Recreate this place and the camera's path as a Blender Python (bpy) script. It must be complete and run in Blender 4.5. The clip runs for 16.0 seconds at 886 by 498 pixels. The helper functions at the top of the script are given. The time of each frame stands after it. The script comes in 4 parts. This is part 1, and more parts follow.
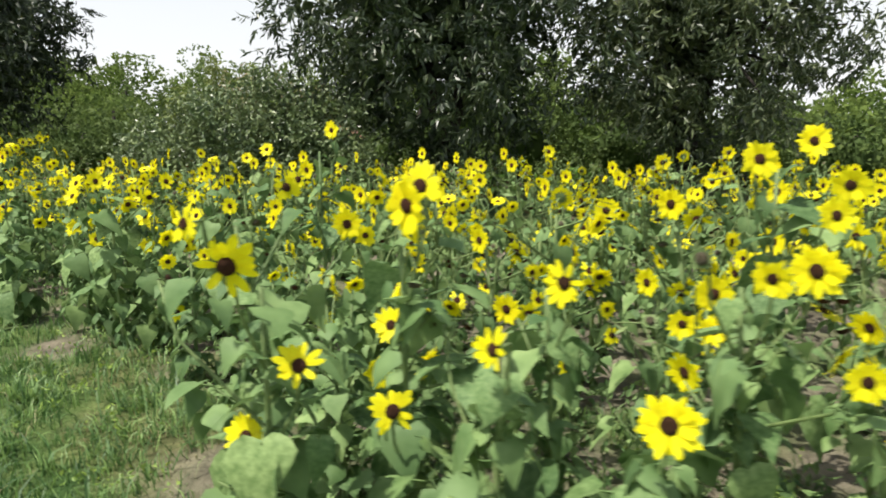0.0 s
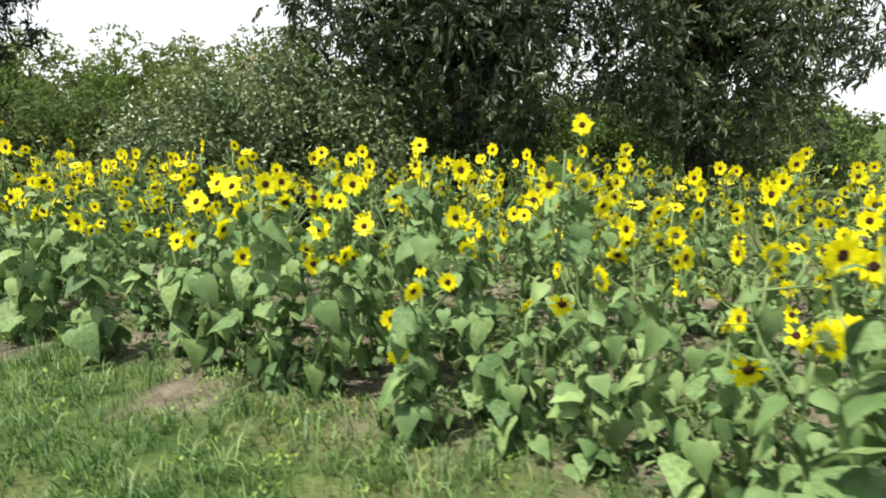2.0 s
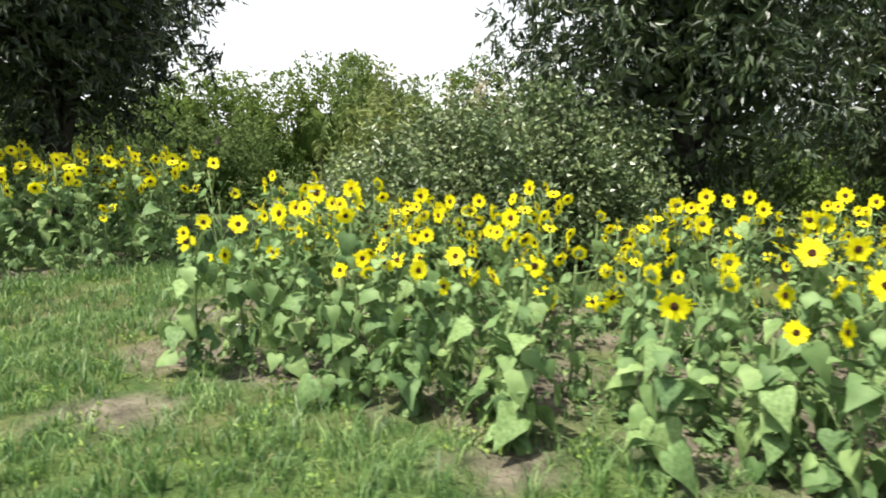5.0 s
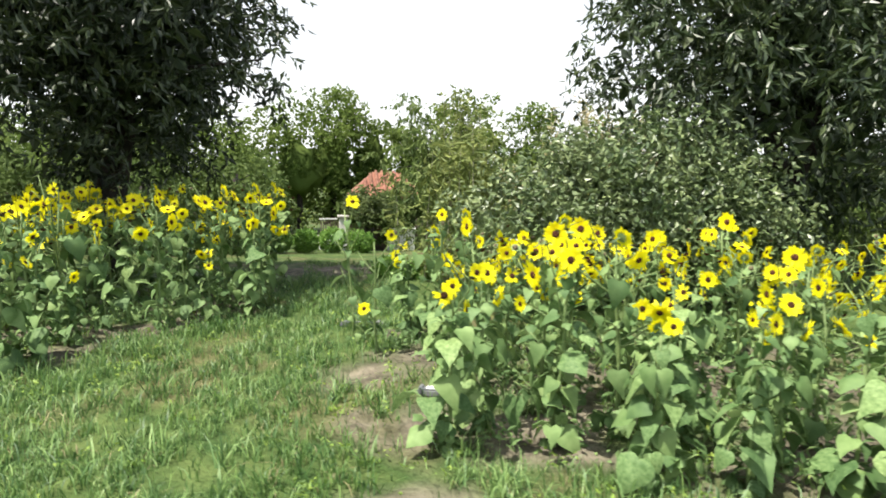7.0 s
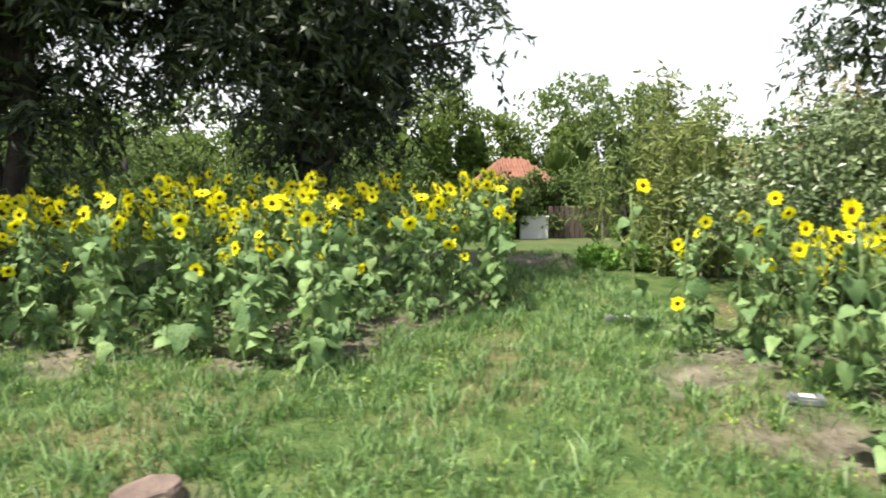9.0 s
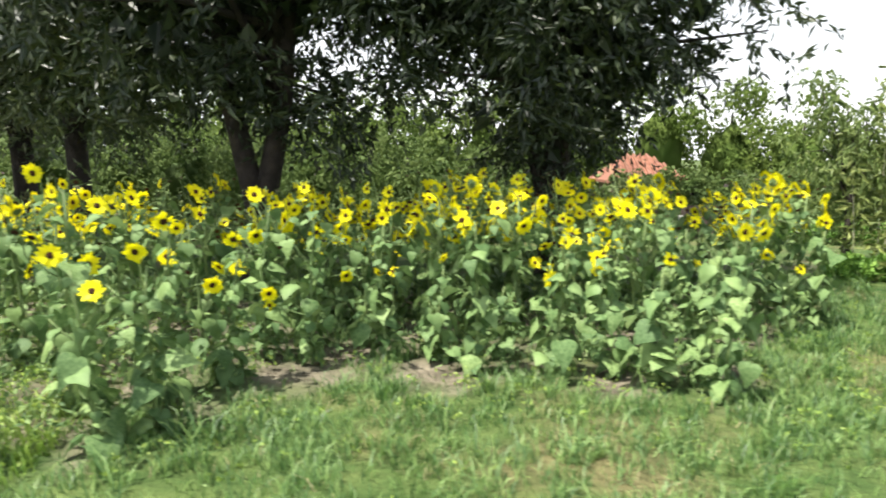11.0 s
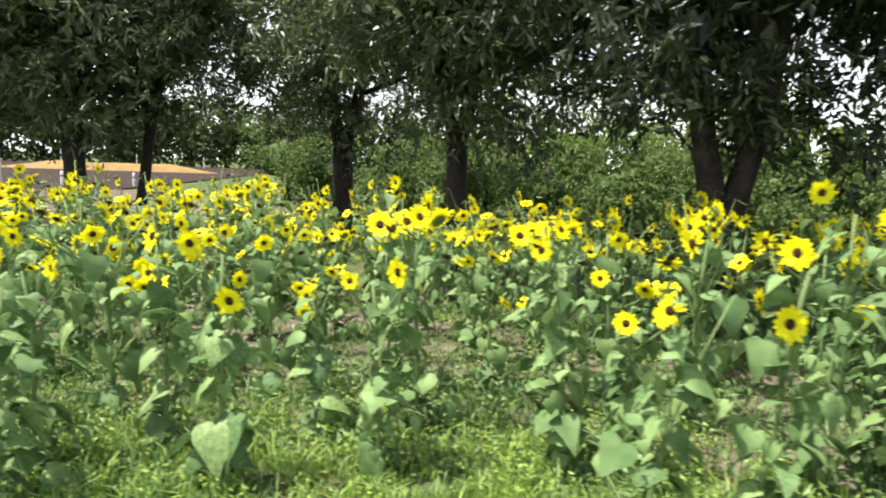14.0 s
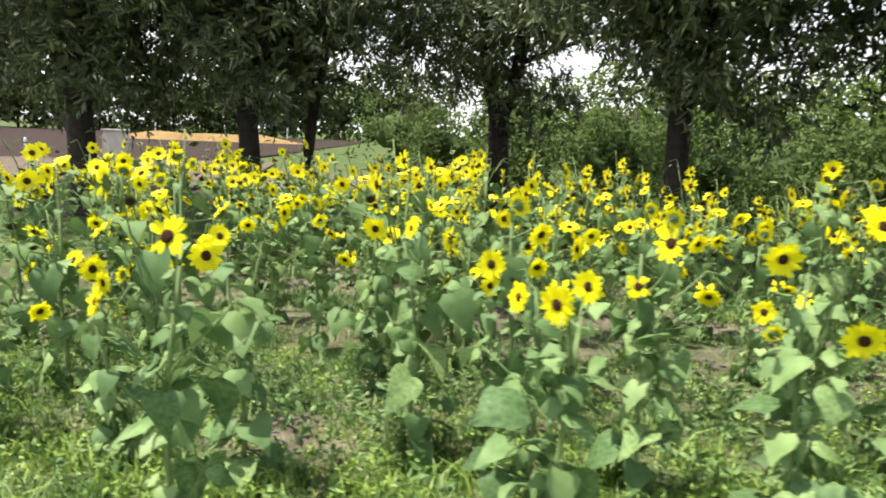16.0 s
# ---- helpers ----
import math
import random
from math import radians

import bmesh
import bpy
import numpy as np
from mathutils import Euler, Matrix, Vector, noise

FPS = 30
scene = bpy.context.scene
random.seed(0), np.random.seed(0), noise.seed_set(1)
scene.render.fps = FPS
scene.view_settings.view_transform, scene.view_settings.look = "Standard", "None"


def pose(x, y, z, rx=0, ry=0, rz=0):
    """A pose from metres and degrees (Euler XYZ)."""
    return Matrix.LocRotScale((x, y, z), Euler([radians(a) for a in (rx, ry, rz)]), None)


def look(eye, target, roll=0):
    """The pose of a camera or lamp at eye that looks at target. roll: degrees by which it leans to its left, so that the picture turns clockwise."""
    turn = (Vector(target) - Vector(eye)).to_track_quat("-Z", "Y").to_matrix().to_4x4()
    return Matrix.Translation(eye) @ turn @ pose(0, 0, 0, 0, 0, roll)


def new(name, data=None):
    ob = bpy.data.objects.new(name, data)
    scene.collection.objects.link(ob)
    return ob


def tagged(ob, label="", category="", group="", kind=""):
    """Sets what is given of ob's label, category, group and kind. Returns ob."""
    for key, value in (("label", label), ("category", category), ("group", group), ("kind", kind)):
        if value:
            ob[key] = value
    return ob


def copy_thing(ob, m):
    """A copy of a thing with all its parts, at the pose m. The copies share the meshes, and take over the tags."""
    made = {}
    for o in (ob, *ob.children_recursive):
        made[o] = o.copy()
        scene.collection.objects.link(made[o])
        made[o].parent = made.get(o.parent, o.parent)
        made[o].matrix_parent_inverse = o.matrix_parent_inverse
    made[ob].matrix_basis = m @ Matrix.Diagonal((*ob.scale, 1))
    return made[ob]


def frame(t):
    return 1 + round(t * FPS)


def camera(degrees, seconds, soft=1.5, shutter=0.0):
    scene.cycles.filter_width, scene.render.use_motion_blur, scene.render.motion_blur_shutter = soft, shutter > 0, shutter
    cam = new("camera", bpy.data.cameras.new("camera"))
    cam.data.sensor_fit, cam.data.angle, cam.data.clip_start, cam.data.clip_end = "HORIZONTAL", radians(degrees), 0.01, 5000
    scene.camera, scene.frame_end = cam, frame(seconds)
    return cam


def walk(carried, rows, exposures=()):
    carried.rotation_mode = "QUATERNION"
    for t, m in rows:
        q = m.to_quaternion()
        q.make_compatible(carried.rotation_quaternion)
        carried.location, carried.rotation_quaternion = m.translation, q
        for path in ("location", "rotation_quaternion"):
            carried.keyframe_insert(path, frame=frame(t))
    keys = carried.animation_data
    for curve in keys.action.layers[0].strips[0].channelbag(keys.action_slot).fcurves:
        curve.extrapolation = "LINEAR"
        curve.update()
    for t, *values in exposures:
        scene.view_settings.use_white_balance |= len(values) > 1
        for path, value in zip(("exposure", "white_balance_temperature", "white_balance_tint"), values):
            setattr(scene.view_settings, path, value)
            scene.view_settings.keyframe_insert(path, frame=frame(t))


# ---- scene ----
cam = camera(69.9, 16.0, soft=1.75, shutter=0.4)
PATH = [
    (0.0, 0.000, 0.000, 1.490, 78.72, 0.28, -0.00),
    (0.5, -0.426, 0.209, 1.467, 77.40, 0.63, -0.89),
    (1.0, -0.826, 0.389, 1.473, 76.82, 0.79, -2.50),
    (1.5, -1.238, 0.620, 1.476, 76.52, -0.24, -4.84),
    (2.0, -1.707, 0.785, 1.482, 78.12, -0.96, -7.92),
    (2.5, -2.145, 1.039, 1.468, 79.28, -0.50, -8.79),
    (3.0, -2.626, 1.259, 1.463, 79.82, -0.67, -9.02),
    (3.5, -3.064, 1.527, 1.463, 80.12, -0.02, -6.69),
    (4.0, -3.596, 1.712, 1.501, 80.19, -0.93, -6.85),
    (4.5, -4.072, 1.977, 1.480, 80.33, -1.50, -6.88),
    (5.0, -4.600, 2.137, 1.515, 80.42, -1.66, -6.92),
    (5.2, -4.802, 2.225, 1.490, 80.61, -1.31, -7.03),
    (7.3, -6.518, 3.121, 1.476, 83.54, -0.52, -11.14),
    (7.5, -6.638, 3.213, 1.446, 83.47, -0.30, -11.12),
    (8.0, -6.996, 3.409, 1.433, 83.56, -0.14, -9.46),
    (8.5, -7.474, 3.480, 1.442, 82.57, 0.72, -6.43),
    (8.7, -7.678, 3.549, 1.428, 82.45, 0.63, -5.34),
    (10.8, -10.171, 4.064, 1.502, 81.82, -0.18, -0.67),
    (11.0, -10.400, 4.121, 1.513, 81.72, -0.32, 0.01),
    (11.5, -11.077, 4.169, 1.536, 81.65, -0.29, 1.31),
    (12.0, -11.621, 4.319, 1.535, 81.38, -0.43, 3.76),
    (12.5, -12.216, 4.409, 1.543, 80.72, -1.30, 5.94),
    (13.0, -12.672, 4.494, 1.543, 79.78, -1.39, 9.69),
    (13.5, -13.174, 4.497, 1.484, 82.39, -2.34, 12.65),
    (14.0, -13.608, 4.531, 1.452, 82.69, -2.27, 14.09),
    (14.5, -14.124, 4.537, 1.425, 82.87, -2.62, 15.69),
    (15.0, -14.634, 4.556, 1.415, 81.54, -3.26, 17.61),
    (15.5, -15.156, 4.585, 1.432, 80.42, -3.65, 19.20),
    (16.0, -15.596, 4.624, 1.433, 79.87, -2.43, 20.02),
]
walk(cam, [(r[0], pose(*r[1:])) for r in PATH], exposures=[(0.0, 0.4), (2.0, 0.6), (5.0, 0.8), (8.5, 0.92), (11.0, 1.08), (12.5, 1.14), (16.0, 0.94)])

# ---------------------------------------------------------------- light
SUN_AZ = radians(-112)          # direction towards the sun, clockwise from +y
SUN_EL = radians(66)
world = bpy.data.worlds.new("sky")
scene.world = world
world.use_nodes = True
wn = world.node_tree
sky = wn.nodes.new("ShaderNodeTexSky")
sky.sky_type = "NISHITA"
sky.sun_disc = False
sky.sun_elevation = SUN_EL
sky.sun_rotation = SUN_AZ
sky.dust_density = 3.0
haze = wn.nodes.new("ShaderNodeMix")       # white summer haze, thick at the horizon and thin overhead
haze.data_type = "RGBA"
gen = wn.nodes.new("ShaderNodeTexCoord")
sep = wn.nodes.new("ShaderNodeSeparateXYZ")
thick = wn.nodes.new("ShaderNodeMapRange")
thick.inputs[1].default_value, thick.inputs[2].default_value = 0.0, 0.75
thick.inputs[3].default_value, thick.inputs[4].default_value = 0.95, 0.15
wn.links.new(gen.outputs["Generated"], sep.inputs[0])
wn.links.new(sep.outputs["Z"], thick.inputs[0])
wn.links.new(thick.outputs[0], haze.inputs[0])
wn.links.new(sky.outputs[0], haze.inputs[6])
haze.inputs[7].default_value = (7.2, 7.3, 7.4, 1)
wn.links.new(haze.outputs[2], wn.nodes["Background"].inputs[0])
wn.nodes["Background"].inputs[1].default_value = 0.115
sl = bpy.data.lights.new("sun", "SUN")
sl.energy = 5.0
sl.angle = radians(0.6)
sl.color = (1.0, 0.945, 0.865)
sun = new("sun", sl)
sun_dir = Vector((math.sin(SUN_AZ) * math.cos(SUN_EL), math.cos(SUN_AZ) * math.cos(SUN_EL), math.sin(SUN_EL)))
sun.matrix_world = look(sun_dir * 60, (0, 0, 0))


# ---------------------------------------------------------------- materials
def material(name, dark, light, scale=8.0, rough=0.6, vary=0.0, per_island=False, through_light=0.0,
             bump=0.0, bump_scale=40.0, spec=0.5):
    """A two-tone noise material; vary shifts its value from piece to piece; through_light lets light shine through leaves."""
    m = bpy.data.materials.new(name)
    m.use_nodes = True
    t = m.node_tree
    p = t.nodes["Principled BSDF"]
    tc = t.nodes.new("ShaderNodeTexCoord")
    n1 = t.nodes.new("ShaderNodeTexNoise")
    n1.inputs["Scale"].default_value = scale
    n1.inputs["Detail"].default_value = 6
    t.links.new(tc.outputs["Object"], n1.inputs["Vector"])
    ramp = t.nodes.new("ShaderNodeValToRGB")
    ramp.color_ramp.elements[0].position, ramp.color_ramp.elements[1].position = 0.32, 0.68
    ramp.color_ramp.elements[0].color = (*dark, 1)
    ramp.color_ramp.elements[1].color = (*light, 1)
    t.links.new(n1.outputs[0], ramp.inputs[0])
    color = ramp.outputs[0]
    if vary:
        if per_island:
            g = t.nodes.new("ShaderNodeNewGeometry")
            rnd = g.outputs["Random Per Island"]
        else:
            g = t.nodes.new("ShaderNodeObjectInfo")
            rnd = g.outputs["Random"]
        mr = t.nodes.new("ShaderNodeMapRange")
        mr.inputs[3].default_value, mr.inputs[4].default_value = 1 - vary, 1 + vary
        t.links.new(rnd, mr.inputs[0])
        hs = t.nodes.new("ShaderNodeHueSaturation")
        mh = t.nodes.new("ShaderNodeMapRange")
        mh.inputs[3].default_value, mh.inputs[4].default_value = 0.5 + vary * 0.05, 0.5 - vary * 0.05
        t.links.new(rnd, mh.inputs[0])
        t.links.new(mh.outputs[0], hs.inputs["Hue"])
        t.links.new(mr.outputs[0], hs.inputs["Value"])
        t.links.new(color, hs.inputs["Color"])
        color = hs.outputs[0]
    t.links.new(color, p.inputs["Base Color"])
    p.inputs["Roughness"].default_value = rough
    p.inputs["Specular IOR Level"].default_value = spec
    if bump:
        n2 = t.nodes.new("ShaderNodeTexNoise")
        n2.inputs["Scale"].default_value = bump_scale
        n2.inputs["Detail"].default_value = 5
        t.links.new(tc.outputs["Object"], n2.inputs["Vector"])
        b = t.nodes.new("ShaderNodeBump")
        b.inputs["Strength"].default_value = bump
        b.inputs["Distance"].default_value = 0.02
        t.links.new(n2.outputs[0], b.inputs["Height"])
        t.links.new(b.outputs[0], p.inputs["Normal"])
    if through_light:
        tr = t.nodes.new("ShaderNodeBsdfTranslucent")
        t.links.new(color, tr.inputs["Color"])
        mix = t.nodes.new("ShaderNodeMixShader")
        mix.inputs[0].default_value = through_light
        t.links.new(p.outputs[0], mix.inputs[1])
        t.links.new(tr.outputs[0], mix.inputs[2])
        t.links.new(mix.outputs[0], t.nodes["Material Output"].inputs[0])
    return m


M_LEAF = material("sunflower_leaf", (0.094, 0.172, 0.053), (0.21, 0.315, 0.12), 9, 0.62, 0.38, through_light=0.24, bump=0.12, bump_scale=30, spec=0.25)
M_LEAF_J = material("sunflower_foliage", (0.094, 0.172, 0.053), (0.21, 0.315, 0.12), 9, 0.62, 0.38, True, through_light=0.24, spec=0.25)
M_STEM = material("sunflower_stem", (0.10, 0.165, 0.05), (0.18, 0.245, 0.085), 18, 0.7, 0.15)
M_DRYSTEM = material("dry_stalk", (0.24, 0.24, 0.15), (0.38, 0.37, 0.25), 20, 0.8, 0.15)
M_PETAL = material("ray_petals", (0.90, 0.80, 0.003), (0.96, 0.93, 0.016), 9, 0.55, 0.05, through_light=0.4, spec=0.3)
M_DISC = material("seed_disc", (0.038, 0.015, 0.007), (0.11, 0.045, 0.02), 60, 0.9, 0.2, bump=0.8, bump_scale=90, spec=0.2)
M_SPENT = material("spent_head", (0.05, 0.035, 0.02), (0.16, 0.14, 0.07), 40, 0.9, 0.2, bump=0.8, bump_scale=80)
M_GRASS = material("grass_blades", (0.075, 0.165, 0.036), (0.185, 0.305, 0.10), 1.2, 0.5, 0.55, True, through_light=0.28)
M_DRY = material("dry_grass", (0.24, 0.21, 0.10), (0.40, 0.36, 0.19), 2, 0.7, 0.25, True, through_light=0.2)
M_WEED = material("low_weeds", (0.165, 0.275, 0.04), (0.30, 0.42, 0.085), 1.5, 0.55, 0.3, True, through_light=0.3)
M_TREE = material("tree_leaves", (0.026, 0.047, 0.017), (0.068, 0.10, 0.038), 1.1, 0.42, 0.5, True, through_light=0.18, spec=0.55)
# M_TREE leaves again, with the crowns' shaded side darkened into the colour
M_TREE4 = material("shade_darkened_tree_leaves", (0.018, 0.031, 0.012), (0.05, 0.072, 0.03), 1.1, 0.45, 0.5, True, through_light=0.14, spec=0.45)
M_TREE2 = material("olive_tree_leaves", (0.06, 0.09, 0.025), (0.125, 0.16, 0.055), 1.3, 0.6, 0.3, True, through_light=0.3, spec=0.3)
# lighter grey-green copy of M_TREE; the light on these crowns is in the colour
M_TREE3 = material("lit_grey_green_tree_leaves", (0.05, 0.074, 0.029), (0.12, 0.152, 0.066), 1.1, 0.42, 0.5, True, through_light=0.2, spec=0.55)
M_BUSH = material("shrub_leaves", (0.07, 0.115, 0.038), (0.19, 0.245, 0.105), 2.0, 0.40, 0.4, True, through_light=0.14, spec=0.55)
M_REED = material("tall_weed_leaves", (0.135, 0.18, 0.045), (0.24, 0.285, 0.09), 2.0, 0.6, 0.3, True, through_light=0.28, spec=0.25)
M_SLENDER = material("slender_tree_leaves", (0.10, 0.155, 0.04), (0.20, 0.265, 0.085), 2.0, 0.5, 0.3, True, through_light=0.35, spec=0.3)
M_FAR = material("far_tree_leaves", (0.095, 0.15, 0.034), (0.18, 0.24, 0.062), 0.35, 0.9, 0.12, True, through_light=0.4, spec=0.1)
M_HEDGE = material("clipped_hedge", (0.11, 0.23, 0.035), (0.21, 0.38, 0.065), 3, 0.6, 0.3, True, through_light=0.3)
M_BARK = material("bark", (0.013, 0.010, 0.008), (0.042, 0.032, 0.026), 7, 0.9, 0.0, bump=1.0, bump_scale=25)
M_ROOF = material("clay_roof_tiles", (0.17, 0.072, 0.042), (0.26, 0.12, 0.07), 2.0, 0.9, 0.1)
M_WHITE = material("whitewashed_masonry", (0.70, 0.68, 0.64), (0.82, 0.80, 0.77), 1.5, 0.8, bump=0.2)
M_CONCRETE = material("weathered_concrete", (0.42, 0.40, 0.37), (0.58, 0.56, 0.52), 3.0, 0.85, bump=0.3)
M_BROWN = material("brown_fence_boards", (0.10, 0.07, 0.06), (0.17, 0.12, 0.10), 2.5, 0.8, 0.15)
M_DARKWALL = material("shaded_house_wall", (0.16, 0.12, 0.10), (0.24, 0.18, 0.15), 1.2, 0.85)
M_STONE = material("field_stone", (0.10, 0.07, 0.055), (0.20, 0.145, 0.115), 9, 0.9, bump=0.6)
M_PLASTIC = material("pale_plastic", (0.66, 0.68, 0.70), (0.80, 0.81, 0.82), 12, 0.35)
M_RUBBER = material("grey_plastic", (0.10, 0.11, 0.12), (0.2, 0.2, 0.21), 12, 0.5)


def ground_material():
    m = bpy.data.materials.new("ground")
    m.use_nodes = True
    t = m.node_tree
    p = t.nodes["Principled BSDF"]
    p.inputs["Roughness"].default_value = 0.95
    p.inputs["Specular IOR Level"].default_value = 0.15
    tc = t.nodes.new("ShaderNodeTexCoord")

    def tone(scale, a, b, lo=0.35, hi=0.65):
        n = t.nodes.new("ShaderNodeTexNoise")
        n.inputs["Scale"].default_value = scale
        n.inputs["Detail"].default_value = 8
        t.links.new(tc.outputs["Object"], n.inputs["Vector"])
        r = t.nodes.new("ShaderNodeValToRGB")
        r.color_ramp.elements[0].position, r.color_ramp.elements[1].position = lo, hi
        r.color_ramp.elements[0].color, r.color_ramp.elements[1].color = (*a, 1), (*b, 1)
        t.links.new(n.outputs[0], r.inputs[0])
        return r.outputs[0], n.outputs[0]
    green, _ = tone(3.5, (0.035, 0.07, 0.018), (0.095, 0.135, 0.04))
    thatch, _ = tone(14.0, (0.09, 0.075, 0.035), (0.19, 0.155, 0.08))
    patch = t.nodes.new("ShaderNodeTexNoise")
    patch.inputs["Scale"].default_value = 0.9
    patch.inputs["Detail"].default_value = 5
    t.links.new(tc.outputs["Object"], patch.inputs["Vector"])
    share = t.nodes.new("ShaderNodeMapRange")
    share.inputs[1].default_value, share.inputs[2].default_value = 0.5, 0.76
    t.links.new(patch.outputs[0], share.inputs[0])
    mt = t.nodes.new("ShaderNodeMix")
    mt.data_type = "RGBA"
    t.links.new(share.outputs[0], mt.inputs[0])
    t.links.new(green, mt.inputs[6])
    t.links.new(thatch, mt.inputs[7])
    turf = mt.outputs[2]
    soil, fine = tone(5.0, (0.058, 0.051, 0.036), (0.23, 0.203, 0.145), 0.3, 0.7)
    at = t.nodes.new("ShaderNodeAttribute")
    at.attribute_name = "bare"
    mx = t.nodes.new("ShaderNodeMix")
    mx.data_type = "RGBA"
    t.links.new(at.outputs["Fac"], mx.inputs[0])
    t.links.new(turf, mx.inputs[6])
    t.links.new(soil, mx.inputs[7])
    t.links.new(mx.outputs[2], p.inputs["Base Color"])
    n3 = t.nodes.new("ShaderNodeTexNoise")
    n3.inputs["Scale"].default_value = 22
    n3.inputs["Detail"].default_value = 8
    t.links.new(tc.outputs["Object"], n3.inputs["Vector"])
    b = t.nodes.new("ShaderNodeBump")
    b.inputs["Strength"].default_value = 0.9
    b.inputs["Distance"].default_value = 0.05
    t.links.new(n3.outputs[0], b.inputs["Height"])
    t.links.new(b.outputs[0], p.inputs["Normal"])
    return m


# ---------------------------------------------------------------- mesh helpers
def mesh_from(name, verts, faces, mat, smooth=False):
    me = bpy.data.meshes.new(name)
    me.from_pydata([tuple(v) for v in verts] if not isinstance(verts, np.ndarray) else verts.tolist(), [],
                   faces if not isinstance(faces, np.ndarray) else faces.tolist())
    me.materials.append(mat)
    if smooth:
        me.polygons.foreach_set("use_smooth", [True] * len(me.polygons))
    me.update()
    return me


def put(name, me, parent=None, m=None, label=""):
    ob = new(name, me)
    if parent is not None:
        ob.parent = parent
    if m is not None:
        ob.matrix_basis = m
    if label:
        ob["label"] = label
    return ob


def part(name, bm, mat, parent, label=""):
    me = bpy.data.meshes.new(name)
    bm.normal_update()
    bm.to_mesh(me)
    bm.free()
    me.materials.append(mat)
    return put(name, me, parent, None, label)


def thing(name, label, category, group="", kind="", m=None):
    ob = new(name)
    ob.empty_display_size = 0.1
    if m is not None:
        ob.matrix_basis = m
    return tagged(ob, label, category, group, kind)


def tube(verts, faces, pts, radii, sides=6):
    """Adds a tapered tube along the points to the lists."""
    pts = [Vector(p) for p in pts]
    start = len(verts)
    side = Vector((1, 0, 0))
    for i, p in enumerate(pts):
        d = (pts[min(i + 1, len(pts) - 1)] - pts[max(i - 1, 0)]).normalized()
        u = d.cross(side)
        if u.length < 1e-3:
            u = d.cross(Vector((0, 1, 0)))
        u.normalize()
        w = d.cross(u)
        for k in range(sides):
            a = 2 * math.pi * k / sides
            verts.append(tuple(p + (u * math.cos(a) + w * math.sin(a)) * radii[i]))
    for i in range(len(pts) - 1):
        for k in range(sides):
            a, b = start + i * sides + k, start + i * sides + (k + 1) % sides
            faces.append((a, b, b + sides, a + sides))
    faces.append(tuple(start + (len(pts) - 1) * sides + k for k in range(sides)))


def box_bm(x0, y0, z0, x1, y1, z1, bevel=0.0, bm=None):
    bm = bm or bmesh.new()
    r = bmesh.ops.create_cube(bm, size=1)
    for v in r["verts"]:
        v.co = Vector(((x0 + x1) / 2 + v.co.x * (x1 - x0), (y0 + y1) / 2 + v.co.y * (y1 - y0), (z0 + z1) / 2 + v.co.z * (z1 - z0)))
    if bevel:
        bmesh.ops.bevel(bm, geom=list({e for v in r["verts"] for e in v.link_edges}), offset=bevel, segments=2, affect="EDGES")
    return bm


# ---------------------------------------------------------------- plan
BED_EAST = [(5.2, 0.2), (2.5, 0.8), (0.7, 1.0), (-0.3, 1.2), (-0.6, 1.6), (-0.45, 2.4), (-0.9, 3.2), (-1.5, 3.65), (-2.1, 4.1), (-3.1, 4.72), (-4.1, 5.4),
            (-5.0, 5.9), (-5.7, 6.1), (-5.4, 7.2), (-5.85, 8.2), (-5.7, 8.8), (-4.7, 8.5), (-2.0, 7.8), (0.5, 7.6), (5.2, 7.0)]
BED_WEST = [(-6.8, 10.3), (-7.4, 9.3), (-8.2, 8.9), (-8.5, 8.0), (-9.5, 8.4), (-10.6, 8.6), (-11.6, 8.6), (-11.85, 7.55), (-12.35, 7.2), (-13.15, 7.1), (-13.7, 7.45),
            (-15.0, 7.15), (-16.0, 6.7), (-17.0, 6.2), (-18.5, 6.1), (-20.2, 6.6), (-21.5, 8.2), (-21.6, 11.2), (-18.5, 12.2), (-15.5, 12.0), (-12.4, 10.7), (-9.0, 11.3), (-6.8, 11.4)]
BARE_SPOTS = [(-5.75, 6.6, 0.5), (-6.0, 7.6, 0.4), (-5.95, 5.6, 0.35), (-0.75, 2.5, 0.5), (-0.9, 2.1, 0.3), (-9.2, 8.25, 0.35), (-11.4, 8.4, 0.45), (-3.9, 4.9, 0.3),
              (-6.2, 13.0, 1.1), (-9.0, 6.2, 0.25), (-10.4, 8.42, 0.45), (-2.6, 4.1, 0.3), (-17.2, 7.0, 0.4)]


def edge_distance(poly, X, Y):
    """Signed distance to a polygon's edge for arrays of points, positive inside."""
    inside = np.zeros(X.shape, bool)
    best = np.full(X.shape, 1e9)
    for (x0, y0), (x1, y1) in zip(poly, poly[1:] + poly[:1]):
        cross = ((y0 > Y) != (y1 > Y)) & (X < (x1 - x0) * (Y - y0) / (y1 - y0 + 1e-12) + x0)
        inside ^= cross
        dx, dy = x1 - x0, y1 - y0
        s = np.clip(((X - x0) * dx + (Y - y0) * dy) / (dx * dx + dy * dy), 0, 1)
        best = np.minimum(best, np.hypot(X - x0 - s * dx, Y - y0 - s * dy))
    return np.where(inside, best, -best)


def waves(X, Y, seed, scale):
    """Smooth uneven field between about -1 and 1."""
    r = np.random.RandomState(seed)
    out = np.zeros(np.shape(X))
    for k in range(10):
        a, f = r.uniform(0, 2 * math.pi), r.uniform(0.6, 2.2) / scale
        out = out + np.sin((X * math.cos(a) + Y * math.sin(a)) * f * 2 * math.pi + r.uniform(0, 6.28))
    return out / 4.0


